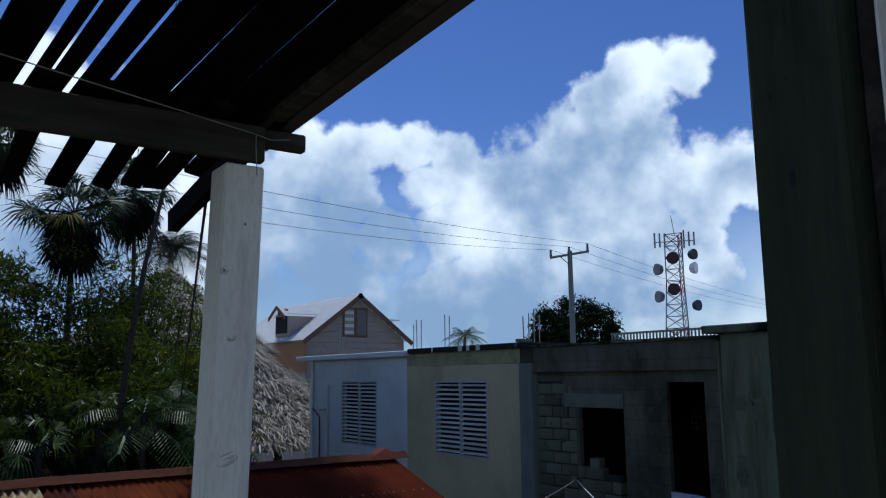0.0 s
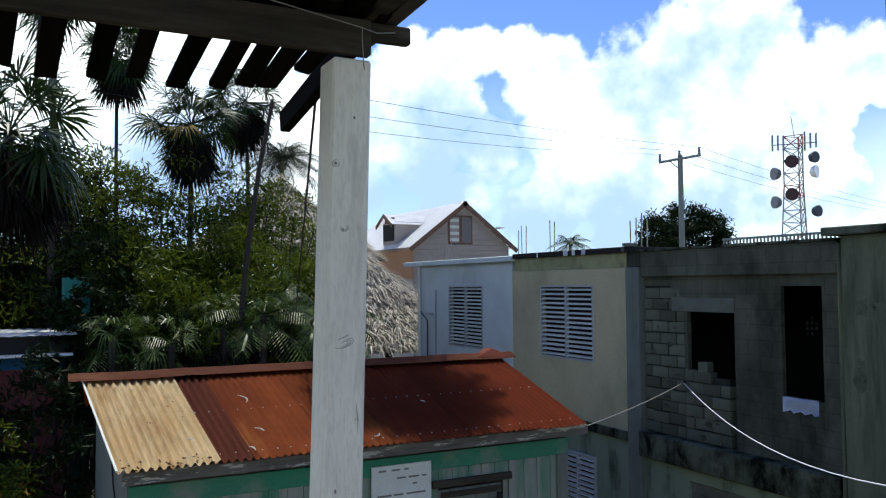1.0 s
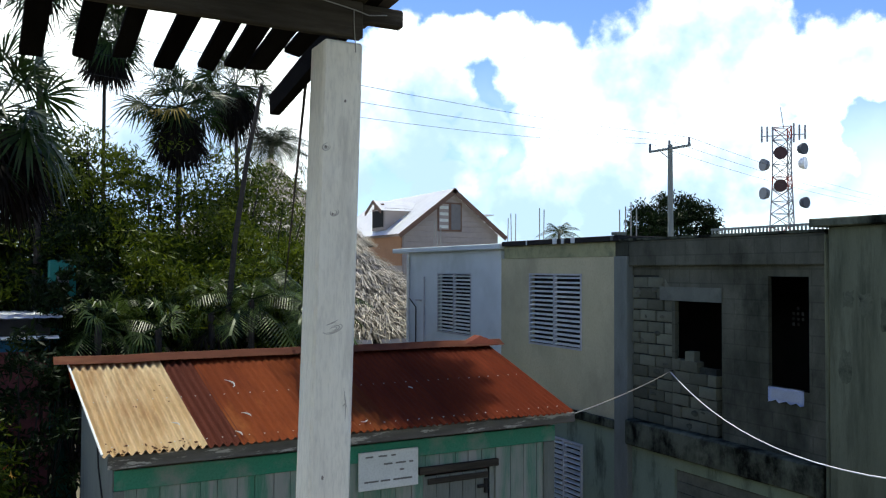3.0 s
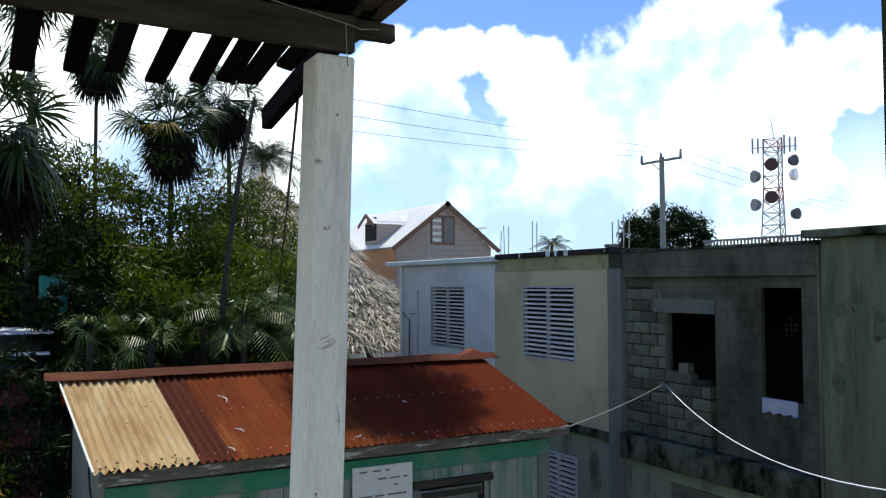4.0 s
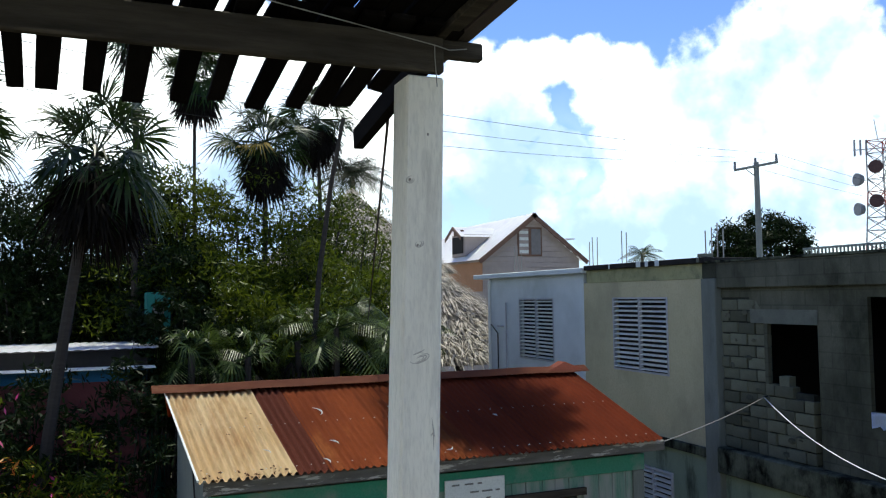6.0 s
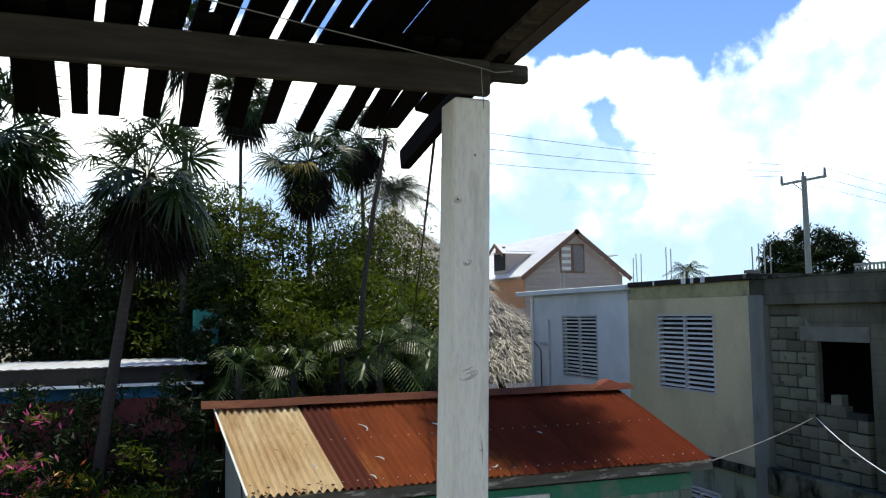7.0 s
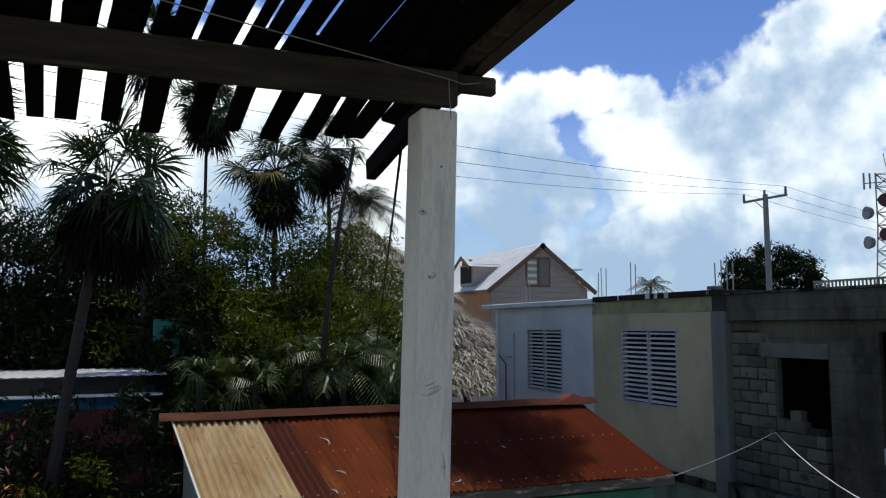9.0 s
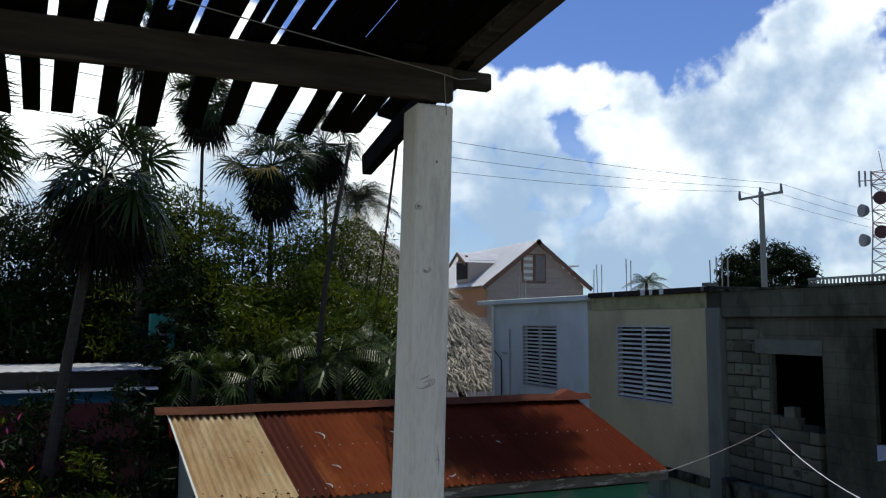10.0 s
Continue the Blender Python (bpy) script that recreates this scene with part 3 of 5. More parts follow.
def sheet(name, x0, x1, material, side=1, lift=0.0, short=0.0):
    bm = bmesh.new()
    n = max(8, int((x1 - x0) / 0.062) * 8)
    amp = 0.015 if material in (M_tan, M_rust_dark) else 0.009
    rows = []
    for j in range(7):
        v = j / 6 * (1 - short)
        row = []
        for i in range(n + 1):
            x = x0 + (x1 - x0) * i / n
            w = amp * math.cos(x / 0.062 * math.tau)
            y = EY + (RY - EY) * v if side > 0 else 2 * RY - EY - (RY - EY) * v
            sag = 0.012 * noise.noise((x * 1.7, v * 2, 3.0))
            row.append(bm.verts.new((shed_x(x, v), y + 0.012 * noise.noise((x * 9, 0, 0)) * (1 - v), EZ + (RZ - EZ) * v + w + lift + sag)))
        rows.append(row)
    for a, b in zip(rows, rows[1:]):
        for i in range(n):
            bm.faces.new((a[i], a[i + 1], b[i + 1], b[i]))
    bmesh.ops.solidify(bm, geom=bm.faces[:], thickness=0.002)
    return part(name, bm, material, shed, smooth=True)


sheet("roof_sheet", -1.223, -0.49, M_tan, lift=0.006)["label"] = "tan-rusted corrugated sheet"
part("edge_fold", tube(bmesh.new(), [(shed_x(-1.223, v), EY + (RY - EY) * v, EZ + (RZ - EZ) * v + 0.014) for v in (0.0, 0.35, 0.7, 1.0)], 0.009, 6), M_sign, shed, "pale folded edge of the sheet")
sheet("roof_sheet", -0.52, -0.2, M_rust_dark, lift=0.001)["label"] = "dark oxide-red corrugated sheet"
for i in range(5):
    a = -0.22 + i * 0.632
    sheet("roof_sheet", a, min(a + 0.66, 2.92), M_rust if i < 2 else M_rust_red, lift=0.004 * (i % 2))
for i in range(6):
    sheet("roof_sheet", -1.223 + i * 0.692, -1.223 + (i + 1) * 0.692 + 0.02, M_rust, side=-1, lift=0.003 * (i % 2))
for i in range(34):
    x, v = random.uniform(-1.2, -0.5), abs(random.gauss(0, 0.035)) + 0.008
    if i > 27:
        x, v = random.uniform(-1.1, -0.55), random.uniform(0.05, 0.7)
    bm = bmesh.new()
    bmesh.ops.create_icosphere(bm, subdivisions=1, radius=1)
    for q in bm.verts:
        q.co *= 1 + 0.6 * noise.noise(q.co * 1.9 + Vector((i * 2.3, 0, 0)))
    z = EZ + (RZ - EZ) * v + 0.015 * math.cos(x / 0.062 * math.tau) + 0.0065
    bmesh.ops.transform(bm, matrix=Matrix.Translation((shed_x(x, v), EY + (RY - EY) * v, z)) @ Matrix.Rotation(math.atan2(RZ - EZ, RY - EY), 4, "X") @ Matrix.Diagonal((random.uniform(0.006, 0.018), random.uniform(0.006, 0.022), 0.0025, 1)), verts=bm.verts)
    part("rust_scab", bm, M_scab, shed)
bm = bmesh.new()
cap = []
for x in np.linspace(-1.25, 3.0, 24):
    X = x + (-0.23 + (x + 1.25) / 4.25 * 0.46)
    sag = 0.01 * noise.noise((x * 2, 0, 5))
    cap.append([bm.verts.new((X, RY + dy, RZ + dz + sag)) for dy, dz in ((-0.13, 0.012), (-0.02, 0.07), (0.02, 0.07), (0.13, 0.012))])
for a, b in zip(cap, cap[1:]):
    for k in range(3):
        bm.faces.new((a[k], b[k], b[k + 1], a[k + 1]))
bmesh.ops.solidify(bm, geom=bm.faces[:], thickness=0.003)
part("ridge_cap", bm, M_cap, shed, "folded rusted ridge cap")
bm = bmesh.new()
a = [bm.verts.new(p) for p in ((2.72, RY - 0.1, RZ + 0.03), (3.2, RY - 0.1, RZ + 0.02), (2.98, RY, RZ + 0.115))]
b = [bm.verts.new((v.co.x, v.co.y + 0.14, v.co.z)) for v in a]
bm.faces.new(a), bm.faces.new(b[::-1])
for k in range(3):
    bm.faces.new((a[k], a[(k + 1) % 3], b[(k + 1) % 3], b[k]))
part("ridge_end", bm, M_rust_dark, shed)
bm = bmesh.new()
for v in (0.06, 0.5):
    for k in range(36):
        x = -1.15 + k * 0.113 + random.uniform(-0.01, 0.01)
        box(bm, (-0.004, -0.004, 0), (0.004, 0.004, 0.005), m=Matrix.Translation((shed_x(x, v), EY + (RY - EY) * v, EZ + (RZ - EZ) * v + 0.012)))
tagged(part("screw_heads", bm, M_sign, shed, "pale screw heads in rows"), kind="stuff")
for lx, lv, ang, ln in ((0.0, 0.62, 1.75, 0.2), (-0.05, 0.26, 2.2, 0.11), (0.66, 0.6, 2.0, 0.12), (1.55, 0.42, 2.2, 0.06), (0.85, 0.08, 0.5, 0.09), (-0.62, 0.22, 2.2, 0.09), (-0.2, 0.08, 1.9, 0.1)):
    leaf = thing("dry_leaf", (shed_x(lx, lv), EY + (RY - EY) * lv, EZ + (RZ - EZ) * lv), "curled dry palm strip lying on the rusted roof", "leaf", group="leaves on the roof")
    pts = []
    for k in range(6):
        u = k / 5 - 0.5
        px, py = lx + math.cos(ang + u * 0.9) * u * ln, lv * (RY - EY) + math.sin(ang + u * 0.9) * u * ln
        pts.append((shed_x(px, py / (RY - EY)), EY + py, EZ + (RZ - EZ) * py / (RY - EY) + 0.018 + 0.01 * u * u))
    part("strip", tube(bmesh.new(), pts, [0.002, 0.004, 0.006, 0.006, 0.004, 0.002], 5), M_sign, leaf)
WY = 4.80
# walls of upright boards
front = part("front_wall", boxes(((-1.1, WY + 0.031, GROUND + 0.3), (1.4, WY + 0.045, 3.25)), ((2.14, WY + 0.031, GROUND + 0.3), (2.81, WY + 0.045, 3.25))), M_green_board, shed)
x = -1.10
while x < 2.8:
    w = random.uniform(0.13, 0.17)
    z0 = 2.965 if 1.42 < x + w / 2 < 2.12 else GROUND + 0.3
    d = random.uniform(0, 0.006)
    part("board", boxes(((x, WY + d, z0), (min(x + w - 0.004, 2.84), WY + 0.03, 3.25)), bevel=0.003), M_green_board, front)
    x += w
for xx, nm in ((-1.13, "side_wall"), (2.81, "side_wall")):
    bm = bmesh.new()
    vs = [bm.verts.new((xx + dx, y, z)) for dx in (0, 0.03) for y, z in ((WY, GROUND + 0.3), (8.05, GROUND + 0.3), (8.05, 3.36), (RY, 3.78), (WY, 3.36))]
    bm.faces.new(vs[:5]), bm.faces.new(vs[5:][::-1])
    for k in range(5):
        bm.faces.new((vs[k], vs[(k + 1) % 5], vs[5 + (k + 1) % 5], vs[5 + k]))
    part(nm, bm, M_house_wall, shed)
part("back_wall", boxes(((-1.1, 8.02, GROUND + 0.3), (2.84, 8.05, 3.3))), M_house_wall, shed)
part("floor", boxes(((-1.1, 4.78, GROUND + 0.15), (2.84, 8.05, GROUND + 0.3))), M_grey_wood, shed)
for x in (-1.05, 0.85, 2.75):
    for y in (4.9, 7.95):
        part("stilt", boxes(((x - 0.06, y - 0.06, GROUND - 0.1), (x + 0.06, y + 0.06, GROUND + 0.148))), M_grey_wood, shed)
part("trim", boxes(((-1.12, WY - 0.02, 3.12), (2.85, WY - 0.003, 3.27)), bevel=0.004), M_green_beam, shed, "green-painted trim board")
part("fascia", boxes(((-1.18, EY + 0.07, 3.31), (2.99, EY + 0.1, 3.405)), bevel=0.006), M_fascia, shed, "rotten fascia board with flaking paint")
part("corner_board", boxes(((-1.13, WY - 0.025, GROUND + 0.3), (-1.05, WY - 0.002, 3.118))), M_house_wall, shed)
part("corner_board", boxes(((2.72, WY - 0.025, GROUND + 0.3), (2.84, WY - 0.002, 3.118))), M_house_wall, shed)
door = part("door", boxes(*[((1.43 + i * 0.135, WY - 0.005, GROUND + 0.9), (1.56 + i * 0.135, WY + 0.025, 2.93)) for i in range(5)], bevel=0.004), M_house_wall, shed, "closed grey plank door")
part("door_lintel", boxes(((1.38, WY - 0.04, 2.955), (2.2, WY - 0.003, 3.02)), bevel=0.004), M_grey_wood, shed)
part("door_brace", boxes(((1.47, WY - 0.03, 2.86), (2.09, WY - 0.008, 2.91)), bevel=0.004), M_grey_wood, door)
part("latch", boxes(((1.98, WY - 0.035, 2.77), (2.1, WY - 0.01, 2.8)), ((2.05, WY - 0.045, 2.72), (2.08, WY - 0.012, 2.85)), bevel=0.003), M_black, door, "dark iron latch")
coil = thing("coiled_cable", (-1.16, 5.0, 2.8), "loose loops of black cable on the shed corner", "cable")
for k in range(3):
    pts = [(-1.145 - 0.012 * k, 5.15 + 0.17 * math.cos(a * math.tau / 16) * (1 - 0.12 * k), 2.75 + 0.11 * math.sin(a * math.tau / 16) + 0.04 * k) for a in range(15)]
    part("loop", tube(bmesh.new(), pts, 0.008, 5), M_black, coil)
part("tail", tube(bmesh.new(), [(-1.14, 5.3, 2.82), (-1.15, 5.7, 3.1), (-1.14, 6.0, 3.3)], 0.008, 5), M_black, coil)
sign = thing("signboard", (1.08, WY - 0.05, 2.88), "weathered white signboard with faded writing on the shed wall", "sign")
part("board", boxes(((0.80, WY - 0.05, 2.885), (1.36, WY - 0.03, 3.21)), bevel=0.003), M_sign, sign)
for z, bars in ((3.16, ((0.86, 0.93), (0.98, 1.06), (1.1, 1.14))), (3.09, ((1.03, 1.11), (1.14, 1.24), (1.27, 1.31))), (3.03, ((1.18, 1.22),)), (2.95, ((0.85, 0.98), (1.0, 1.09), (1.12, 1.3)))):
    for a, b in bars:
        part("bar", boxes(((a, WY - 0.054, z), (b, WY - 0.0505, z + 0.014))), M_ink, sign)

# ---- the row of concrete buildings ----
FX = 6.6


def wall_x(spans, openings, x0, x1, material, name, parent):
    """A wall along y with openings (y0, y1, z0, z1) cut right through it."""
    y0, y1, z0, z1 = spans
    ys = sorted({y0, y1, *[o[0] for o in openings], *[o[1] for o in openings]})
    zs = sorted({z0, z1, *[o[2] for o in openings], *[o[3] for o in openings]})
    bm = bmesh.new()
    for a, b in zip(ys, ys[1:]):
        for c, d in zip(zs, zs[1:]):
            if any(o[0] <= a and b <= o[1] and o[2] <= c and d <= o[3] for o in openings):
                continue
            box(bm, (x0, a, c), (x1, b, d))
    bmesh.ops.remove_doubles(bm, verts=bm.verts, dist=0.0005)
    seen = {}
    for f in bm.faces:
        seen.setdefault(tuple(round(v, 3) for v in f.calc_center_median()), []).append(f)
    bmesh.ops.delete(bm, geom=[f for fs in seen.values() if len(fs) > 1 for f in fs], context="FACES_ONLY")
    return part(name, bm, material, parent)


def louvre_window(name, y0, y1, z0, z1, n, label):
    w = thing(name, (FX, (y0 + y1) / 2, z0), label, "window", kind="structure")
    f = 0.03
    mid = (y0 + y1) / 2
    part("window_frame", boxes(((FX - 0.012, y0, z0), (FX + 0.05, y0 + f, z1)), ((FX - 0.012, y1 - f, z0), (FX + 0.05, y1, z1)), ((FX - 0.012, y0 + f, z0), (FX + 0.05, y1 - f, z0 + f)),
                               ((FX - 0.012, y0 + f, z1 - f), (FX + 0.05, y1 - f, z1)), ((FX - 0.01, mid - f / 1.4, z0 + f), (FX + 0.05, mid + f / 1.4, z1 - f))), M_frame_grey, w)
    step = (z1 - z0 - 2 * f) / n
    for a, b in ((y0 + f, mid - f / 1.4), (mid + f / 1.4, y1 - f)):
        bm = bmesh.new()
        box(bm, (-0.042, -(b - a) / 2 + 0.003, -0.004), (0.042, (b - a) / 2 - 0.003, 0.004), 0.002)
        bmesh.ops.rotate(bm, cent=(0, 0, 0), matrix=Matrix.Rotation(radians(-20), 3, "Y"), verts=bm.verts)
        me = mesh_of(bm, "slat", M_louvre)
        for i in range(n):
            piece("slat", me, Matrix.Translation((FX + 0.02, (a + b) / 2, z0 + f + (i + 0.5) * step)), w)
    # dark sheet stands in for the unlit room behind the slats
    part("backing", boxes(((FX + 0.12, y0, z0), (FX + 0.14, y1, z1))), M_unlit_dark, w)
    return w


flats = thing("white_house", (FX, 13.8, GROUND), "two-storey white masonry house with louvred window", "building")
W1 = (12.905, 14.43, 3.39, 4.716)
wall_x((11.74, 15.95, GROUND - 0.1, 5.19), [W1], FX, FX + 0.2, M_white_wall, "wall", flats)
part("side_wall", boxes(((FX + 0.2, 15.75, GROUND - 0.1), (11.5, 15.95, 5.19))), M_white_wall, flats)
part("roof_slab", boxes(((FX - 0.12, 11.62, 5.192), (11.6, 16.65, 5.30)), bevel=0.01), M_white_wall, flats, "white-edged concrete roof slab")
part("conduit", tube(bmesh.new(), [(FX - 0.02, 15.06, 2.6), (FX - 0.02, 15.06, 4.62)], 0.018, 6), M_frame_grey, flats)
part("conduit", tube(bmesh.new(), [(FX - 0.02, 15.5, 2.6), (FX - 0.02, 15.5, 3.9), (FX - 0.05, 15.8, 4.1)], 0.014, 6), M_black, flats)
part("downpipe", tube(bmesh.new(), [(FX - 0.04, 15.9, 2.3), (FX - 0.04, 15.9, 5.15)], 0.035, 8), M_louvre, flats)
part("meter_box", boxes(((FX - 0.08, 15.2, 4.05), (FX - 0.002, 15.42, 4.09)), bevel=0.006), M_frame_grey, flats)
louvre_window("window_1", *W1, 16, "white louvred window in a white wall")

cream = thing("cream_house", (FX, 10.0, GROUND), "two-storey cream masonry house with louvred windows", "building")
W2, W3 = (9.2, 10.76, 3.425, 4.72), (9.2, 10.2, 0.5, 1.86)
wall_x((8.31, 11.738, 2.42, 5.0), [W2], FX + 0.006, FX + 0.2, M_yellow_wall, "wall", cream)
part("top_band", boxes(((FX - 0.004, 8.31, 5.002), (FX + 0.2, 11.615, 5.24))), M_olive_band, cream, "mildewed olive band under the roof")
part("roof_edge", boxes(((FX - 0.07, 8.2, 5.242), (11.6, 11.615, 5.33)), bevel=0.008), M_roof_felt, cream, "black felt roof edge")
wall_x((8.31, 11.738, GROUND - 0.1, 2.28), [W3], FX + 0.03, FX + 0.2, M_aqua_wall, "lower_wall", cream)
part("floor_slab", boxes(((FX - 0.05, 8.31, 2.282), (11.5, 11.735, 2.418)), bevel=0.006), M_concrete_dark, cream, "dark streaked edge of the upper floor")
for y0, y1, lift in ((9.80, 9.92, 0.012), (9.59, 9.67, 0.006), (9.29, 9.40, 0.012), (10.72, 10.76, 0.004)):
    part("mortar_patch", boxes(((FX - 0.084, y0, 5.236), (FX - 0.073, y1, 5.33 + lift)), bevel=0.004), M_white_wall, cream, "white mortar patch on the felt")
part("curb", boxes(((FX - 0.09, 8.205, 5.333), (FX + 0.12, 8.33, 5.385)), ((FX - 0.09, 8.3, 5.25), (FX - 0.073, 8.36, 5.33)), bevel=0.006), M_lintel, cream, "broken concrete curb")
louvre_window("window_2", *W2, 15, "large white louvred window in a cream wall")
louvre_window("window_3", *W3, 15, "white louvred window of the ground floor")

shell = thing("unfinished_house", (FX, 6.3, GROUND), "unfinished grey concrete house with empty openings", "building")
VY, VZ = 6.98, 3.9
O1, O2 = (6.215, 7.09, 2.5, 4.34), (4.84, 5.455, 3.31, 4.705)
part("column", boxes(((FX - 0.06, 8.0, GROUND - 0.1), (FX + 0.2, 8.308, 5.0)), bevel=0.01), M_column, shell, "grey painted column")
part("roof_beam", boxes(((FX - 0.03, 4.575, 4.85), (FX + 0.2, 7.998, 5.235)), bevel=0.012), M_concrete, shell, "stained concrete roof beam")
part("column_head", boxes(((FX - 0.03, 8.0, 5.002), (FX + 0.2, 8.308, 5.235)), bevel=0.008), M_concrete, shell)
part("roof_slab", boxes(((FX - 0.05, 4.575, 5.237), (11.6, 8.195, 5.27))), M_concrete_dark, shell)
wall_x((4.575, 7.15, 2.5, 4.848), [O1, O2], FX + 0.05, FX + 0.115, M_concrete, "wall", shell)
part("lintel", boxes(((FX + 0.03, 6.2, 4.342), (FX + 0.048, 7.38, 4.54))), M_lintel, shell, "pale lintel over the opening")
part("jamb", boxes(((FX + 0.022, 4.575, 2.5), (FX + 0.048, 4.84, 4.848))), M_concrete, shell)
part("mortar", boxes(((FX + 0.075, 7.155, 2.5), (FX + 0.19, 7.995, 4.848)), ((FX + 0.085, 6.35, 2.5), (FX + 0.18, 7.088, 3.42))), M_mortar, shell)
part("upper_render", boxes(((FX + 0.054, 7.15, 4.542), (FX + 0.074, 7.42, 4.847)), ((FX + 0.056, 7.42, 4.71), (FX + 0.074, 7.995, 4.847))), M_concrete, shell)
part("ledge", boxes(((FX - 0.12, 4.575, 2.12), (FX + 0.2, 7.998, 2.497)), bevel=0.02), M_concrete_dark, shell, "black-stained concrete ledge")
D1 = (5.0, 7.1, GROUND - 0.1, 1.92)
wall_x((4.575, 7.998, GROUND - 0.1, 2.118), [D1], FX + 0.04, FX + 0.2, M_aqua_wall, "lower_wall", shell)
shutter = part("shutter", boxes(((FX + 0.1, 5.0, GROUND), (FX + 0.12, 7.1, 1.92))), M_lintel, shell, "greyed boarded shutter")
for i in range(15):
    part("board", boxes(((FX + 0.075, 5.005, GROUND + i * 0.154), (FX + 0.099, 7.095, GROUND + i * 0.154 + 0.148)), bevel=0.006), M_lintel, shutter)
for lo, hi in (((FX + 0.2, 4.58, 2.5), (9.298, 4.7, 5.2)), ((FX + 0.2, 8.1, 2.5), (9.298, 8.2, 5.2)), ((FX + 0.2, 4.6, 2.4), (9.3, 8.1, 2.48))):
    part("inner_wall", boxes((lo, hi)), M_unlit_dark, shell)
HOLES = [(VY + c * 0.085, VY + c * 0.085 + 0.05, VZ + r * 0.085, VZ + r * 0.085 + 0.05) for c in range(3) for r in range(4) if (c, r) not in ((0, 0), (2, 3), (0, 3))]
wall_x((4.58, 11.7, 2.5, 5.2), HOLES, 9.3, 9.36, M_unlit_dark, "breeze_wall", shell)
# concrete blocks, laid in running bond and roughly finished
bm = bmesh.new()
box(bm, (-0.07, -0.16, -0.076), (0.07, 0.161, 0.077), 0.006)
me_block = mesh_of(bm, "concrete_block", M_block)
bm = bmesh.new()
box(bm, (-0.07, -0.076, -0.076), (0.07, 0.077, 0.077), 0.006)
me_half = mesh_of(bm, "concrete_block", M_block)


def lay(y0, y1, z0, rows, ragged=0):
    """Running bond, laid by a careless hand."""
    for r in range(rows):
        y = y1
        first = True
        while y > y0 + 0.07:
            half = (first and r % 2) or y - y0 < 0.26
            w = 0.17 if half else 0.34
            if not (ragged and r == rows - 1 and y - w < y0 + 0.26):
                piece("concrete_block", me_half if half else me_block, pose(FX + 0.118 + random.uniform(-0.014, 0.01), y - w / 2 + random.uniform(-0.009, 0.009), z0 + 0.085 + r * 0.168 + random.uniform(-0.006, 0.006), random.uniform(-1.5, 1.5), random.uniform(-1, 1), random.uniform(-1.5, 1.5)), shell)
            y -= w
            first = False


lay(7.12, 7.995, 2.5, 13)
lay(6.36, 7.15, 2.5, 6, ragged=1)
piece("concrete_block", me_half, pose(FX + 0.12, 6.82, 3.56, 8, 90, 20), shell)
# mortar squeezed out and smeared over the joints
for i in range(26):
    y, z = random.uniform(6.5, 7.9), random.uniform(2.55, 4.6)
    if y < 7.15 and z > 3.4:
        continue
    bm = bmesh.new()
    bmesh.ops.create_icosphere(bm, subdivisions=2, radius=1)
    for v in bm.verts:
        v.co *= 1 + 0.5 * noise.noise(v.co * 1.7 + Vector((i * 3.1, 0, 0)))
    bmesh.ops.transform(bm, matrix=Matrix.Translation((FX + 0.05, y, z)) @ Matrix.Diagonal((0.014, random.uniform(0.03, 0.09), random.uniform(0.015, 0.05), 1)), verts=bm.verts)
    part("mortar_smear", bm, M_concrete, shell)
towel = thing("cloth", (FX + 0.03, 5.19, 3.3), "pale blue-white cloth hung over the sill of the opening", "cloth")
bm = bmesh.new()
rows = []
for j in range(6):
    rows.append([bm.verts.new((FX + 0.025 - 0.012 * math.sin(i * 1.3) - (0.0 if j else -0.1), 4.92 + i * 0.052, 3.325 - max(0, j - 1) * 0.045 - (0.02 * math.sin(i * 2.1) if j == 5 else 0))) for i in range(11)])
for a, b in zip(rows, rows[1:]):
    for i in range(10):
        bm.faces.new((a[i], a[i + 1], b[i + 1], b[i]))
bmesh.ops.solidify(bm, geom=bm.faces[:], thickness=0.006)
part("sheet", bm, M_cloth, towel, smooth=True)

block = thing("render_house", (6.4, 3.0, GROUND), "mouldy grey-green rendered house with a flat slab roof", "building")
part("wall", boxes(((6.4, -6, GROUND - 0.1), (11, 4.413, 5.28)), bevel=0.01), M_mould_wall, block)
part("roof_slab", boxes(((6.3, -6.2, 5.283), (11.2, 4.595, 5.378)), bevel=0.012), M_concrete_dark, block, "dark thin roof slab")
part("downpipe", tube(bmesh.new(), [(6.5, 4.5, GROUND), (6.5, 4.5, 5.2)], 0.03, 8), M_mould_wall, block)


def mould(parent, y0, y1, z0, z1):
    """A ragged skin of black mould on the west wall."""
    bm = bmesh.new()
    n = 22
    mid = Vector((6.396, (y0 + y1) / 2, (z0 + z1) / 2))
    ring = []
    for k in range(n):
        a = k * math.tau / n
        r = 0.8 + 0.45 * noise.noise((math.cos(a) * 2 + y0 * 5, math.sin(a) * 2, z0 * 3))
        c, d = math.cos(a), math.sin(a)
        f = r / max(abs(c), abs(d))
        ring.append(bm.verts.new((6.397, mid.y + c * f * (y1 - y0) / 2, mid.z + d * f * (z1 - z0) / 2)))
    top = bm.verts.new((6.393, mid.y, mid.z))
    for k in range(n):
        bm.faces.new((ring[k], ring[(k + 1) % n], top))
    part("mould_patch", bm, M_mould, parent, "black mould on the render")


for patch in ((4.09, 4.25, 4.36, 4.56), (3.85, 4.06, 4.25, 4.55), (4.12, 4.3, 3.5, 3.95), (3.6, 3.8, 4.1, 4.5)):
    mould(block, *patch)

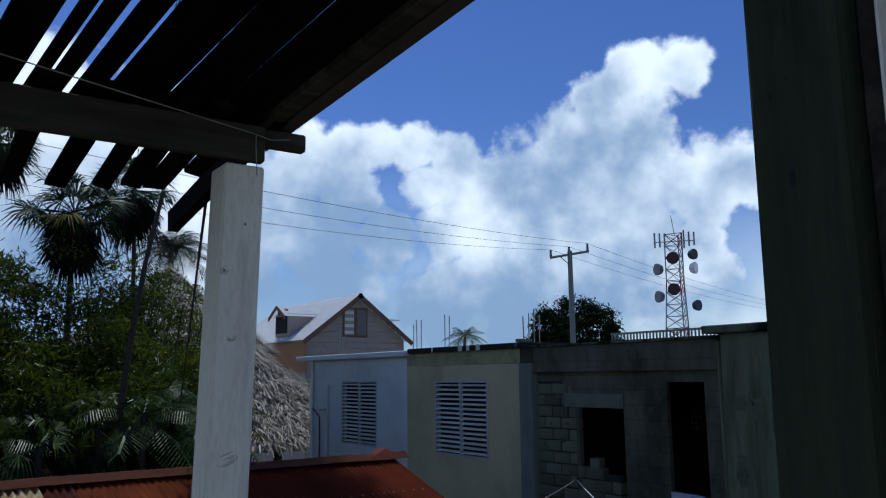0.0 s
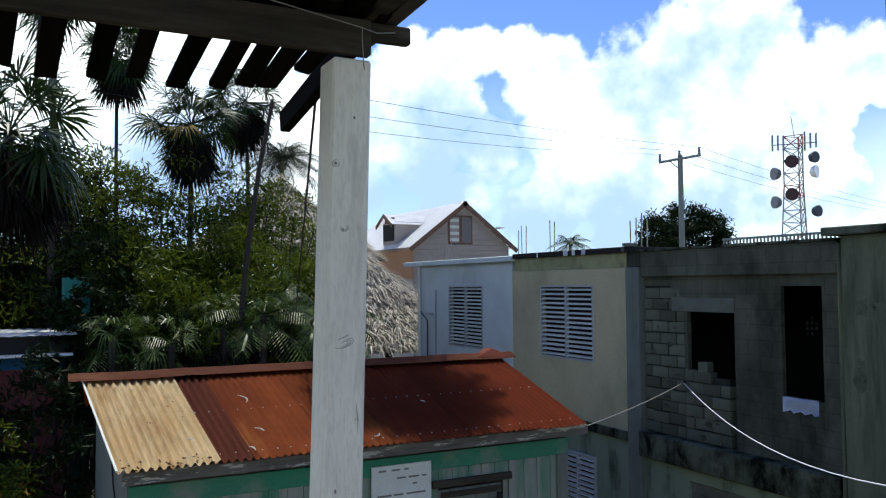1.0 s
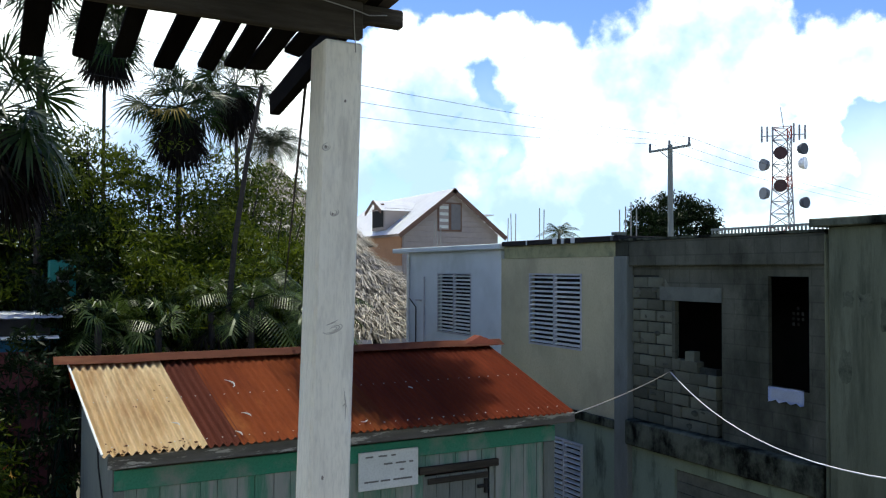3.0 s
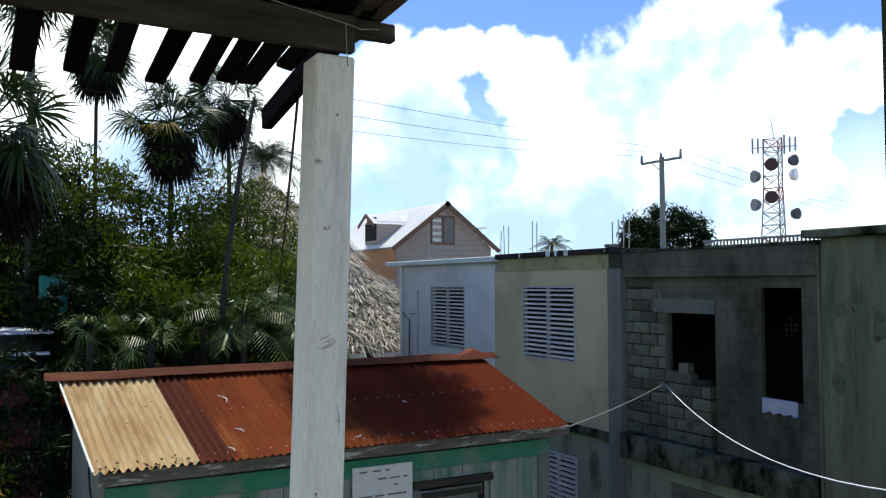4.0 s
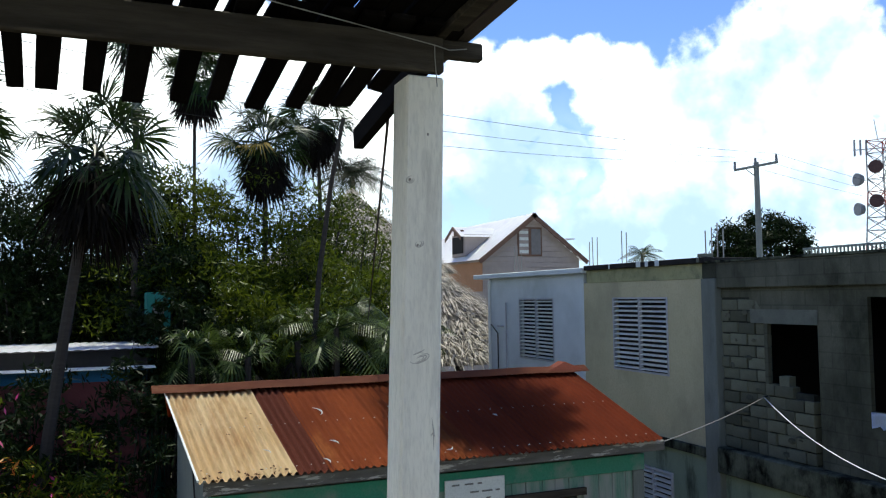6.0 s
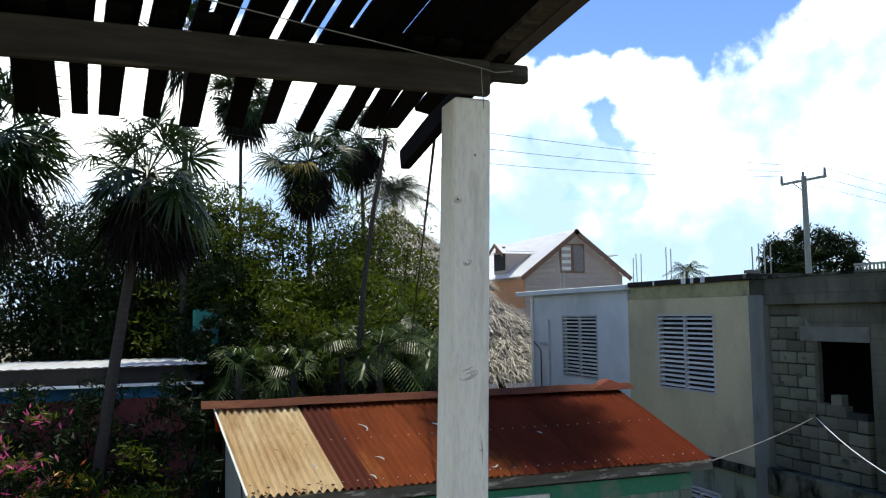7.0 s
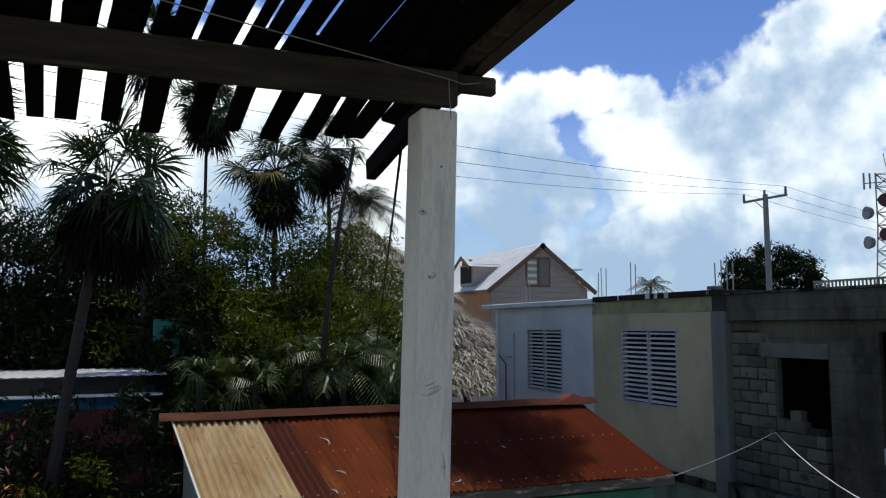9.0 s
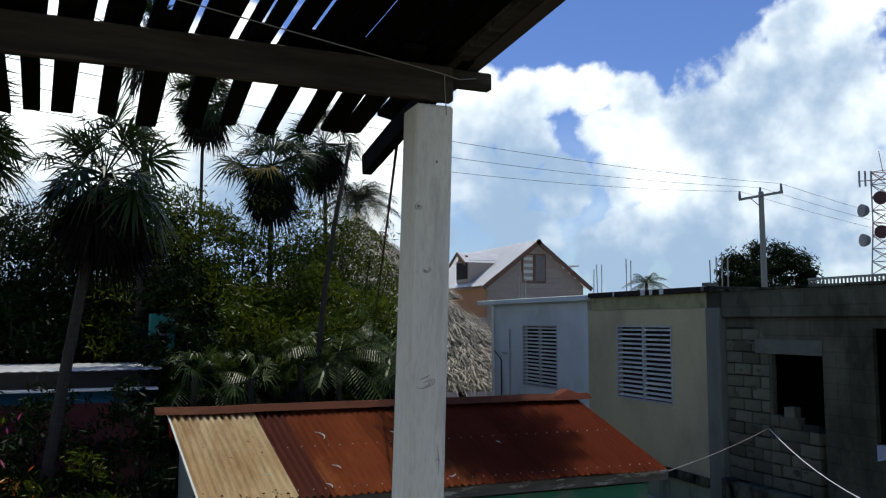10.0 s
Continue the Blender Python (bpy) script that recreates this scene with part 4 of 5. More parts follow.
# white line from the shed's eave over the wall hook to the porch
rope = thing("washing_line", (FX, 7.13, 3.3), "white nylon line tied to a hook in the block wall", "line")
A, B = Vector((FX, 7.13, 0)), Vector((4.03, 2.33, 0))
run = [A.lerp(B, k / 12) + Vector((0, 0, 3.31 - 1.07 * k / 12 + 0.96 * (k / 12) ** 2)) for k in range(16)]
run += [run[-1].lerp(Vector((-0.65, -1.5, 4.1)), k / 4) for k in range(1, 5)]
part("strand", tube(bmesh.new(), run, 0.0062, 6), M_rope, rope)
part("strand", tube(bmesh.new(), arc((FX - 0.0, 7.13, 3.32), (2.99, 4.68, 3.38), 0.03), 0.006, 5), M_string, rope)
part("hook", tube(bmesh.new(), [(FX + 0.06, 7.13, 3.33), (FX - 0.02, 7.13, 3.32)], 0.012, 6), M_black, rope)

# reinforcing bars left standing on the roofs
for cx, cy, top, n in ((8.0, 13.7, 6.15, 3), (7.9, 12.3, 6.25, 2), (7.3, 9.05, 6.0, 4), (6.9, 15.2, 5.95, 3)):
    g = thing("starter_bars", (cx, cy, 5.3), "bare rusty reinforcing bars standing on the roof", "rebar", group="bars on the roofs")
    for i in range(n):
        a = random.uniform(-0.06, 0.06)
        part("bar", tube(bmesh.new(), [(cx + i * 0.06, cy - i * 0.07, 5.27), (cx + i * 0.06 + a, cy - i * 0.07 + a, top - random.uniform(0, 0.2))], 0.011, 5), M_string, g)

# ---- the gabled house behind ----
house = thing("gabled_house", (16.2, 35, GROUND), "tall clapboard house with a bright zinc gable roof", "building")
GX0, GX1, GY, GZ, PZ, GD = 13.3, 19.1, 31.4, 6.42, 8.62, 9.0
CX = (GX0 + GX1) / 2
bm = bmesh.new()
vs = [bm.verts.new((x, y, z)) for y in (GY, GY + GD) for x, z in ((GX0 + 0.35, GROUND), (GX1 - 0.35, GROUND), (GX1 - 0.35, GZ + 0.1), (CX, PZ - 0.1), (GX0 + 0.35, GZ + 0.1))]
bm.faces.new(vs[:5]), bm.faces.new(vs[5:])
for k in range(5):
    bm.faces.new((vs[k], vs[(k + 1) % 5], vs[5 + (k + 1) % 5], vs[5 + k]))
part("wall", bm, M_clap, house)
for i in range(16):
    z = 4.6 + i * 0.25
    half = (GX1 - GX0) / 2 - 0.4 if z < GZ else (PZ - z - 0.2) / (PZ - GZ) * ((GX1 - GX0) / 2)
    if half > 0.2:
        part("clapboard", boxes(((CX - half, GY - 0.025, z), (CX + half, GY - 0.001, z + 0.235)), bevel=0.008), M_clap, house)
part("lower_wall", boxes(((GX0 + 0.3, GY, 5.0), (GX0 + 0.345, GY + GD, 6.35))), M_orange_wall, house, "orange-brown side wall under the eave")
for sgn, nm in ((-1, "roof"), (1, "roof")):
    bm = bmesh.new()
    ex = GX0 if sgn < 0 else GX1
    n = 40
    rows = []
    for j in range(n + 1):
        y = GY - 0.3 + (GD + 0.6) * j / n
        rib = 0.03 if j % 2 else 0
        rows.append([bm.verts.new((CX, y, PZ + rib)), bm.verts.new((ex, y, GZ + rib))])
    for a, b in zip(rows, rows[1:]):
        bm.faces.new((a[0], a[1], b[1], b[0]))
    bmesh.ops.solidify(bm, geom=bm.faces[:], thickness=0.03)
    part(nm, bm, M_zinc, house, "bright ribbed zinc roofing")
    L = math.hypot(CX - ex, PZ - GZ)
    bm = boxes(((-L, -0.03, -0.2), (0.06, 0.03, 0.0)))
    ang = math.atan2(PZ - GZ, CX - ex) if sgn < 0 else math.atan2(PZ - GZ, CX - ex)
    bmesh.ops.transform(bm, matrix=Matrix.Translation((CX, GY - 0.32, PZ - 0.01)) @ Matrix.Rotation(-math.atan2(PZ - GZ, abs(CX - ex)) if sgn < 0 else math.pi + math.atan2(PZ - GZ, abs(CX - ex)), 4, "Y") @ (Matrix.Identity(4) if sgn < 0 else Matrix.Diagonal((1, 1, -1, 1))), verts=bm.verts)
    part("barge_board", bm, M_trim_brown, house)
hw = part("window", boxes(((15.42, GY - 0.05, 6.62), (16.72, GY - 0.03, 7.98))), M_trim_brown, house, "shuttered gable window")
part("pane", boxes(((15.5, GY - 0.075, 6.7), (16.0, GY - 0.052, 7.9)), bevel=0.01), M_clap, hw)
for i in range(4):
    part("slat", boxes(((15.52, GY - 0.09, 6.76 + i * 0.3), (15.98, GY - 0.077, 6.9 + i * 0.3))), M_louvre, hw)
part("pane", boxes(((16.14, GY - 0.075, 6.7), (16.64, GY - 0.052, 7.9)), bevel=0.01), M_pane, hw)
# dormer on the near slope
DY0, DY1, DX = 33.2, 34.7, 13.55
dormer = part("dormer", boxes(((DX, DY0, 6.7), (15.2, DY1, 7.75))), M_clap, house, "small dormer with a louvred window")
bm = bmesh.new()
a = [bm.verts.new((DX - 0.25, y, z)) for y, z in ((DY0 - 0.2, 7.62), ((DY0 + DY1) / 2, 8.15), (DY1 + 0.2, 7.62))]
b = [bm.verts.new((15.9, y, z)) for y, z in ((DY0 - 0.2, 7.62), ((DY0 + DY1) / 2, 8.15), (DY1 + 0.2, 7.62))]
bm.faces.new((a[0], a[1], b[1], b[0])), bm.faces.new((a[1], a[2], b[2], b[1]))
bmesh.ops.solidify(bm, geom=bm.faces[:], thickness=0.05)
part("dormer_roof", bm, M_zinc, dormer)
for k, (y0, y1) in enumerate(((DY0 - 0.2, (DY0 + DY1) / 2), ((DY0 + DY1) / 2, DY1 + 0.2))):
    za, zb = (7.6, 8.13) if k == 0 else (8.13, 7.6)
    bm = bmesh.new()
    vs = [bm.verts.new((x, y, z + dz)) for x in (DX - 0.31, DX - 0.26) for y, z, dz in ((y0, za, -0.14), (y1, zb, -0.14), (y1, zb, 0.03), (y0, za, 0.03))]
    bm.faces.new(vs[:4]), bm.faces.new(vs[4:][::-1])
    for q in range(4):
        bm.faces.new((vs[q], vs[(q + 1) % 4], vs[4 + (q + 1) % 4], vs[4 + q]))
    part("dormer_barge", bm, M_trim_brown, dormer)
part("dormer_gable", boxes(((DX - 0.03, DY0 + 0.3, 7.72), (DX + 0.1, DY1 - 0.3, 7.98))), M_trim_brown, dormer)
part("dormer_window", boxes(((DX - 0.04, DY0 + 0.12, 6.85), (DX - 0.005, DY1 - 0.12, 7.65))), M_unlit_dark, dormer, "dark louvred dormer window")
part("right_dormer", boxes(((17.3, 33.0, 7.0), (19.0, 34.6, 7.55))), M_clap, house)
part("right_dormer_roof", boxes(((17.2, 32.8, 7.56), (19.4, 34.8, 7.62))), M_zinc, house)

# ---- thatched roofs ----
def thatch_roof(name, cx, cy, apex, eave, radius, label, courses=11, tufts=1):
    t = thing(name, (cx, cy, GROUND), label, "hut")
    # dark cone shows as shade through gaps in the straw
    bm = bmesh.new()
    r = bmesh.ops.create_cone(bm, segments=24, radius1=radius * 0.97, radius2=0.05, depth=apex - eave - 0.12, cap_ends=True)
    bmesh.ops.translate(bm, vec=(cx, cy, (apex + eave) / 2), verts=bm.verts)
    part("roof_core", bm, M_thatch_shade, t)
    P = []
    for c in range(courses):
        f = 1 - c / courses
        rr = radius * f
        n = int(max(60, rr * 560))
        for k in range(n):
            th = rng.uniform(0, math.tau)
            rr = max(0.3, radius * f + rng.uniform(-0.22, 0.12))
            L, w = rng.uniform(0.15, 0.45), rng.uniform(0.006, 0.024)
            d = np.array([math.cos(th), math.sin(th), 0])
            s = np.array([-math.sin(th), math.cos(th), 0])
            slope = (apex - eave) / radius
            down = (d + np.array([0, 0, -slope])) / math.hypot(1, slope)
            base = np.array([cx, cy, apex]) + d * (rr - 0.25) + np.array([0, 0, -slope * (rr - 0.25) + rng.uniform(0.02, 0.12)])
            base = base + np.array([0, 0, 0.12 * noise.noise((base[0] * 2.2, base[1] * 2.2, base[2] * 2.2))])
            tip = base + down * L + s * rng.uniform(-0.22, 0.22) + np.array([0, 0, rng.uniform(-0.12, 0.2)])
            P.append([base - s * w, base + s * w, tip + s * w * 0.3, tip - s * w * 0.3])
    quads("thatch", P, M_thatch_leaf, t, "shaggy layered palm thatch")
    for k in range(8):
        th = k * math.tau / 8
        x, y = cx + math.cos(th) * radius * 0.8, cy + math.sin(th) * radius * 0.8
        part("post", tube(bmesh.new(), [(x, y, GROUND - 0.1), (x, y, eave + 0.3)], 0.09, 8), M_bark, t)
    return t


M_thatch_leaf = leaf_mat("bleached thatch straw", (0.09, 0.078, 0.06), (0.86, 0.78, 0.64), rough=0.75, thin=0.1)
thatch_roof("palapa", 6.4, 20.9, 6.1, 3.0, 4.4, "round thatched palapa with shaggy bleached palm roof")
thatch_roof("palapa", 6.4, 27.5, 8.75, 5.6, 4.0, "tall thatched palapa behind the trees", courses=9)


# ---- palms and trees ----
def fan_leaf(base, way, size, droop, blades=21, spread=3.5, roll=0.0):
    """One fan leaf: narrow pointed blades, folded at mid length. Rows of quads."""
    way = way / np.linalg.norm(way)
    side = np.cross(way, (0, 0, 1.0))
    side = side / (np.linalg.norm(side) + 1e-9)
    up = np.cross(side, way)
    side, up = side * math.cos(roll) + up * math.sin(roll), up * math.cos(roll) - side * math.sin(roll)
    out = []
    for i in range(blades):
        a = (i / (blades - 1) - 0.5) * spread + rng.uniform(-0.05, 0.05)
        d = way * math.cos(a) + side * math.sin(a) + up * rng.uniform(-0.06, 0.2)
        L = size * (0.78 + 0.22 * math.cos(a)) * rng.uniform(0.8, 1.08)
        s = np.cross(d, up)
        w = L * 0.034
        m = base + d * L * 0.52
        tip = base + d * L + np.array([0, 0, -droop * L * rng.uniform(0.3, 1.4)])
        out.append([base - s * w * 0.25, base + s * w * 0.25, m + s * w, m - s * w])
        out.append([m - s * w, m + s * w, tip + s * w * 0.06, tip - s * w * 0.06])
    return out


def fan_palm(x, y, top, size, leaves, label, lean=(0.0, 0.0), skirt=0, trunk_r=0.08, group="fan palms", yellow=0, foot=GROUND, leaf=None):
    t = thing("fan_palm", (x, y, foot), label, "palm", group=group)
    hx, hy = x + lean[0], y + lean[1]
    pts = [(x + lean[0] * (k / 6) ** 1.4, y + lean[1] * (k / 6) ** 1.4, foot - 0.15 + (top - foot + 0.15) * k / 6) for k in range(7)]
    part("trunk", tube(bmesh.new(), pts, [trunk_r * (1.15 - 0.35 * k / 6) for k in range(7)], 8), M_bark, t)
    P, S = [], []
    hub = np.array([hx, hy, top])
    leaves = int(leaves * 1.6)
    for i in range(leaves):
        th = i * 2.39996 + rng.uniform(-0.3, 0.3)
        el = math.radians(80 - 135 * (i / leaves) + rng.uniform(-22, 22))
        d = np.array([math.cos(th) * math.cos(el), math.sin(th) * math.cos(el), math.sin(el)])
        stem = size * rng.uniform(0.35, 0.9)
        b = hub + d * stem
        s = np.cross(d, (0, 0, 1.0)) * 0.012
        S.append([hub - s, hub + s, b + s, b - s])
        s = np.cross(d, s)
        S.append([hub - s, hub + s, b + s, b - s])
        e2 = el - rng.uniform(0.1, 0.9)
        d2 = np.array([math.cos(th) * math.cos(e2), math.sin(th) * math.cos(e2), math.sin(e2)])
        P += fan_leaf(b, d2, size * rng.uniform(0.55, 0.8), rng.uniform(0.1, 0.45) + (0.25 if leaf else 0), blades=12 if leaf else 21, spread=2.7 if leaf else 3.5, roll=rng.uniform(-1.0, 1.0))
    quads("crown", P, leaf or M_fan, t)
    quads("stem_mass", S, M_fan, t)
    if skirt:
        P = []
        for i in range(skirt):
            th = rng.uniform(0, math.tau)
            el = math.radians(rng.uniform(-88, -45))
            d = np.array([math.cos(th) * math.cos(el), math.sin(th) * math.cos(el), math.sin(el)])
            b = hub + np.array([math.cos(th) * 0.12, math.sin(th) * 0.12, -rng.uniform(0, size * 0.6)]) + d * size * rng.uniform(0.1, 0.5)
            P += fan_leaf(b, d, size * rng.uniform(0.35, 0.85), rng.uniform(0.1, 0.7), blades=9, spread=1.5, roll=rng.uniform(-0.7, 0.7))
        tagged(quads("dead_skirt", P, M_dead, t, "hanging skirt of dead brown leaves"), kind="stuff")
    if yellow:
        P = []
        for i in range(yellow):
            th = rng.uniform(2.5, 4.5)
            d = np.array([math.cos(th), math.sin(th), -0.3])
            P += fan_leaf(hub + d * size * 0.5, d, size * 0.6, 0.5)
        quads("yellow_leaf", P, M_yellow_leaf, t, "yellowing leaf")
    return t


fan_palm(0.1, 20.3, 10.75, 0.9, 34, "tall slender fan palm with a skirt of dead leaves", skirt=120, trunk_r=0.05, lean=(-0.02, 0))
fan_palm(-2.85, 9.3, 6.65, 0.85, 24, "fan palm with a full crown beside the shed", lean=(0.8, 0.1), skirt=120, trunk_r=0.075)
fan_palm(-3.9, 8.2, 6.75, 0.85, 30, "fan palm with a dense dark crown", skirt=90, trunk_r=0.1, lean=(0.2, 0))
fan_palm(1.1, 15.4, 8.1, 0.85, 28, "fan palm with yellowing leaves above the thicket", skirt=100, trunk_r=0.06, yellow=4)
fan_palm(2.86, 17.2, 9.1, 0.8, 30, "fan palm with a ball of dead leaves below the crown", skirt=130, trunk_r=0.055, lean=(-0.2, 0))
fan_palm(-1.5, 13.5, 9.85, 0.75, 18, "fan palm half hidden behind the porch roof", skirt=10, trunk_r=0.06)
# low palms behind the shed, the sun on their leaves mixed into the colour
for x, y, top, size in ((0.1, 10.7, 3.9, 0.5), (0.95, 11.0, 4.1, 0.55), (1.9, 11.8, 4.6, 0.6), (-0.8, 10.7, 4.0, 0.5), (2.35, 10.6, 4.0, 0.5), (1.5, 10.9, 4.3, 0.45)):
    fan_palm(x, y, top, size, 8, "low fan palm behind the shed, glossy leaves coloured as sunlit", trunk_r=0.06, group="low palms", skirt=8, leaf=M_fan_lit, lean=(rng.uniform(-0.2, 0.2), 0))


def feather_palm(x, y, top, size, fronds, label, girth=0.17, bow=0.6, leaf=None):
    t = thing("coconut_palm", (x, y, GROUND), label, "palm", group="coconut palms")
    part("trunk", tube(bmesh.new(), [(x - bow * (1 - k / 5), y, GROUND - 0.2 + (top - GROUND + 0.2) * k / 5) for k in range(6)], [girth * (1 - 0.07 * k) for k in range(6)], 8), M_bark_pale, t)
    P = []
    hub = np.array([x, y, top])
    for i in range(fronds):
        th = i * 2.39996
        el = math.radians(65 - 80 * i / fronds)
        d = np.array([math.cos(th) * math.cos(el), math.sin(th) * math.cos(el), math.sin(el)])
        side = np.cross(d, (0, 0, 1.0))
        side /= np.linalg.norm(side)
        pts = [hub + d * size * u + np.array([0, 0, -size * 0.55 * u * u]) for u in np.linspace(0, 1, 15)]
        for k in range(14):
            a, b = pts[k], pts[k + 1]
            P.append([a - side * 0.02, a + side * 0.02, b + side * 0.02, b - side * 0.02])
            L = size * 0.3 * math.sin(math.pi * (0.12 + 0.85 * k / 14))
            for sg in (-1, 1):
                for f in (0.0, 0.5):
                    q = a + (b - a) * f
                    tip = q + side * sg * L + (b - a) * 1.2 + np.array([0, 0, -L * 0.45])
                    P.append([q, q + (b - a) * 0.26, tip + (b - a) * 0.05, tip - (b - a) * 0.05])
    quads("crown", P, leaf or M_fan, t)
    return t


feather_palm(1.95, 8.6, 10.4, 1.05, 60, "tall coconut palm whose crown hangs over the shed", 0.08, -0.25)
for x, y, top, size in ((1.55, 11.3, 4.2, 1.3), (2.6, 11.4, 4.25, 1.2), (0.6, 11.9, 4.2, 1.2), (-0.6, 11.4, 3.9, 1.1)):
    feather_palm(x, y, top, size, 11, "young coconut palm behind the shed, arching glossy fronds coloured as sunlit", 0.07, 0.1, M_fan_lit)
feather_palm(10.3, 41.0, 11.7, 2.6, 34, "coconut palm with drooping feather fronds far behind", leaf=M_leaf_shade)
feather_palm(33.5, 46.5, 7.7, 1.9, 16, "small coconut palm beyond the roofs")


dead_trunk = thing("bare_trunk", (0.9, 11.2, GROUND), "thin grey bare palm trunk leaning in the thicket", "trunk")
part("stem", tube(bmesh.new(), [(0.95, 11.3, GROUND - 0.1), (1.08, 11.1, 3.2), (1.22, 11.0, 5.2), (1.4, 10.95, 6.6), (1.6, 10.9, 7.7)], [0.055, 0.048, 0.043, 0.038, 0.03], 8), M_bark, dead_trunk)


def leafy_tree(name, x, y, top, radius, leaves, leaf, label, material, trunk_r=0.12, low=1.0, group="", clumps=60, squash=1.0):
    t = thing(name, (x, y, GROUND), label, "tree" if name.endswith("tree") else "shrub", group=group)
    hub = Vector((x, y, GROUND + (top - GROUND) * 0.35))
    bm = tube(bmesh.new(), [(x, y, GROUND - 0.15), (x + 0.05, y, hub.z * 0.5), hub], [trunk_r * 1.2, trunk_r, trunk_r * 0.8], 8)
    part("trunk", bm, M_bark, t)
    cz = (top + low) / 2
    hz = (top - low) / 2
    C = []
    while len(C) < clumps:
        p = rng.uniform(-1, 1, 3)
        q = np.linalg.norm(p)
        if 0.35 < q < 1 and rng.uniform() < q:
            wob = 1 + 0.22 * noise.noise((p[0] * 2.3 + x, p[1] * 2.3 + y, p[2] * 2.3))
            C.append(np.array([x, y, cz]) + p * np.array([radius, radius * squash, hz]) * wob)
    C = np.array(C)
    bm = bmesh.new()
    for c in C[:: max(1, clumps // 16)]:
        m = hub.lerp(Vector(c), 0.5) + Vector((0, 0, -0.1))
        tube(bm, [hub - Vector((0, 0, 0.1)), m, c], [trunk_r * 0.5, trunk_r * 0.3, trunk_r * 0.08], 5)
    part("limb", bm, M_bark, t)
    n = leaves
    centre = C[rng.integers(0, len(C), n)]
    spread = min(radius * 0.15, 0.3)
    pos = centre + rng.normal(0, 1, (n, 3)) * np.array([spread, spread, spread * 0.6])
    d = rng.normal(0, 1, (n, 3)) + np.array([0, 0, -0.35])
    d /= np.linalg.norm(d, axis=1)[:, None]
    s = np.cross(d, rng.normal(0, 1, (n, 3)))
    s /= np.linalg.norm(s, axis=1)[:, None]
    L = leaf * rng.uniform(0.6, 1.25, n)[:, None]
    W = L * 0.24
    P = np.stack([pos - d * L / 2, pos - s * W / 2 + d * L * 0.05, pos + d * L / 2, pos + s * W / 2 + d * L * 0.05], 1)
    if material in (M_bract, M_croton):
        few = n * 2 // 5
        quads("blossom", P[:few], material, t)
        quads("crown", P[few:], M_leaf, t)
    else:
        quads("crown", P, material, t)
    return t


for x, y, top, r in ((-0.4, 14.8, 7.7, 1.2), (0.5, 15.0, 7.3, 1.4), (1.9, 15.6, 7.3, 1.5), (2.7, 15.4, 6.9, 1.4), (3.5, 17.5, 7.6, 1.5), (-1.3, 14.4, 7.3, 1.2), (1.5, 13.7, 5.9, 1.3), (2.3, 14.0, 5.7, 1.2), (0.3, 13.4, 5.7, 1.3), (0.5, 11.9, 4.9, 0.9), (1.5, 12.1, 5.0, 1.0), (2.5, 12.6, 5.1, 0.8), (0.1, 12.0, 5.0, 0.8)):
    leafy_tree("leafy_tree", x, y, top, r, 13000, 0.14, "dense green tree with small slender leaves", M_leaf, group="thicket", low=1.2, clumps=120)
# these trees get their shade from the leaf colour
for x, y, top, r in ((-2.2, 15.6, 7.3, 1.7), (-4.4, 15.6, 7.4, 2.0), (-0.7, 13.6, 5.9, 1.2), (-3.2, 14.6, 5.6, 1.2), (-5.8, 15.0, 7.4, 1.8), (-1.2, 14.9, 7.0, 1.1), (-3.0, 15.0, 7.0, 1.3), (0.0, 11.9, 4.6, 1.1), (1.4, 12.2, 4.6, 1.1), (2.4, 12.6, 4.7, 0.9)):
    leafy_tree("leafy_tree", x, y, top, r, 9000, 0.16, "green tree with leaves darkened for shade", M_leaf_shade, group="thicket", low=3.4 if x < -0.9 else 1.0, clumps=90)
leafy_tree("round_tree", 36.5, 37.9, 9.9, 3.0, 26000, 0.34, "round tree beyond the flat roofs, leaves darkened as backlit", M_leaf_shade, trunk_r=0.25, low=4.0, clumps=220)
for x, y, top, r, mtl, lab in ((-2.7, 8.6, 3.2, 0.8, M_croton, "croton shrub with red and yellow leaves"), (-3.6, 8.9, 3.5, 0.7, M_bract, "bougainvillea with magenta bracts"), (-1.9, 8.0, 3.0, 0.7, M_leaf, "green garden shrub beside the shed"),
                               (-3.0, 7.4, 2.7, 0.8, M_leaf, "green garden shrub beside the shed"), (-2.3, 7.0, 2.5, 0.6, M_croton, "croton shrub with red and yellow leaves"), (-4.3, 8.0, 3.2, 0.8, M_bract, "bougainvillea with magenta bracts"),
                               (-1.75, 6.4, 2.8, 0.4, M_leaf, "narrow green shrub against the shed"), (-2.2, 9.0, 3.3, 0.6, M_leaf, "green garden shrub beside the shed"), (-3.2, 9.6, 3.6, 0.7, M_bract, "bougainvillea with magenta bracts"), (-4.0, 7.2, 2.9, 0.8, M_croton, "croton shrub with red and yellow leaves")):
    leafy_tree("garden_shrub", x, y, top, r, 2400, 0.12, lab, mtl, trunk_r=0.04, low=0.6, group="garden shrubs", clumps=40)

# hedge gloom is in the leaf colour too
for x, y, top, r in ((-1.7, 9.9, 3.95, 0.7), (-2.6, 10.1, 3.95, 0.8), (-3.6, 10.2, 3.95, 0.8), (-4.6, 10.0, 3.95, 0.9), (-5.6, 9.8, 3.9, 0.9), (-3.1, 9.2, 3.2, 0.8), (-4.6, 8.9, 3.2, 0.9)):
    leafy_tree("garden_shrub", x, y, top, r, 5000, 0.14, "dense green shrub before the low house, leaves darkened for shade", M_leaf_shade, trunk_r=0.05, low=0.2, group="hedge shrubs", clumps=90)

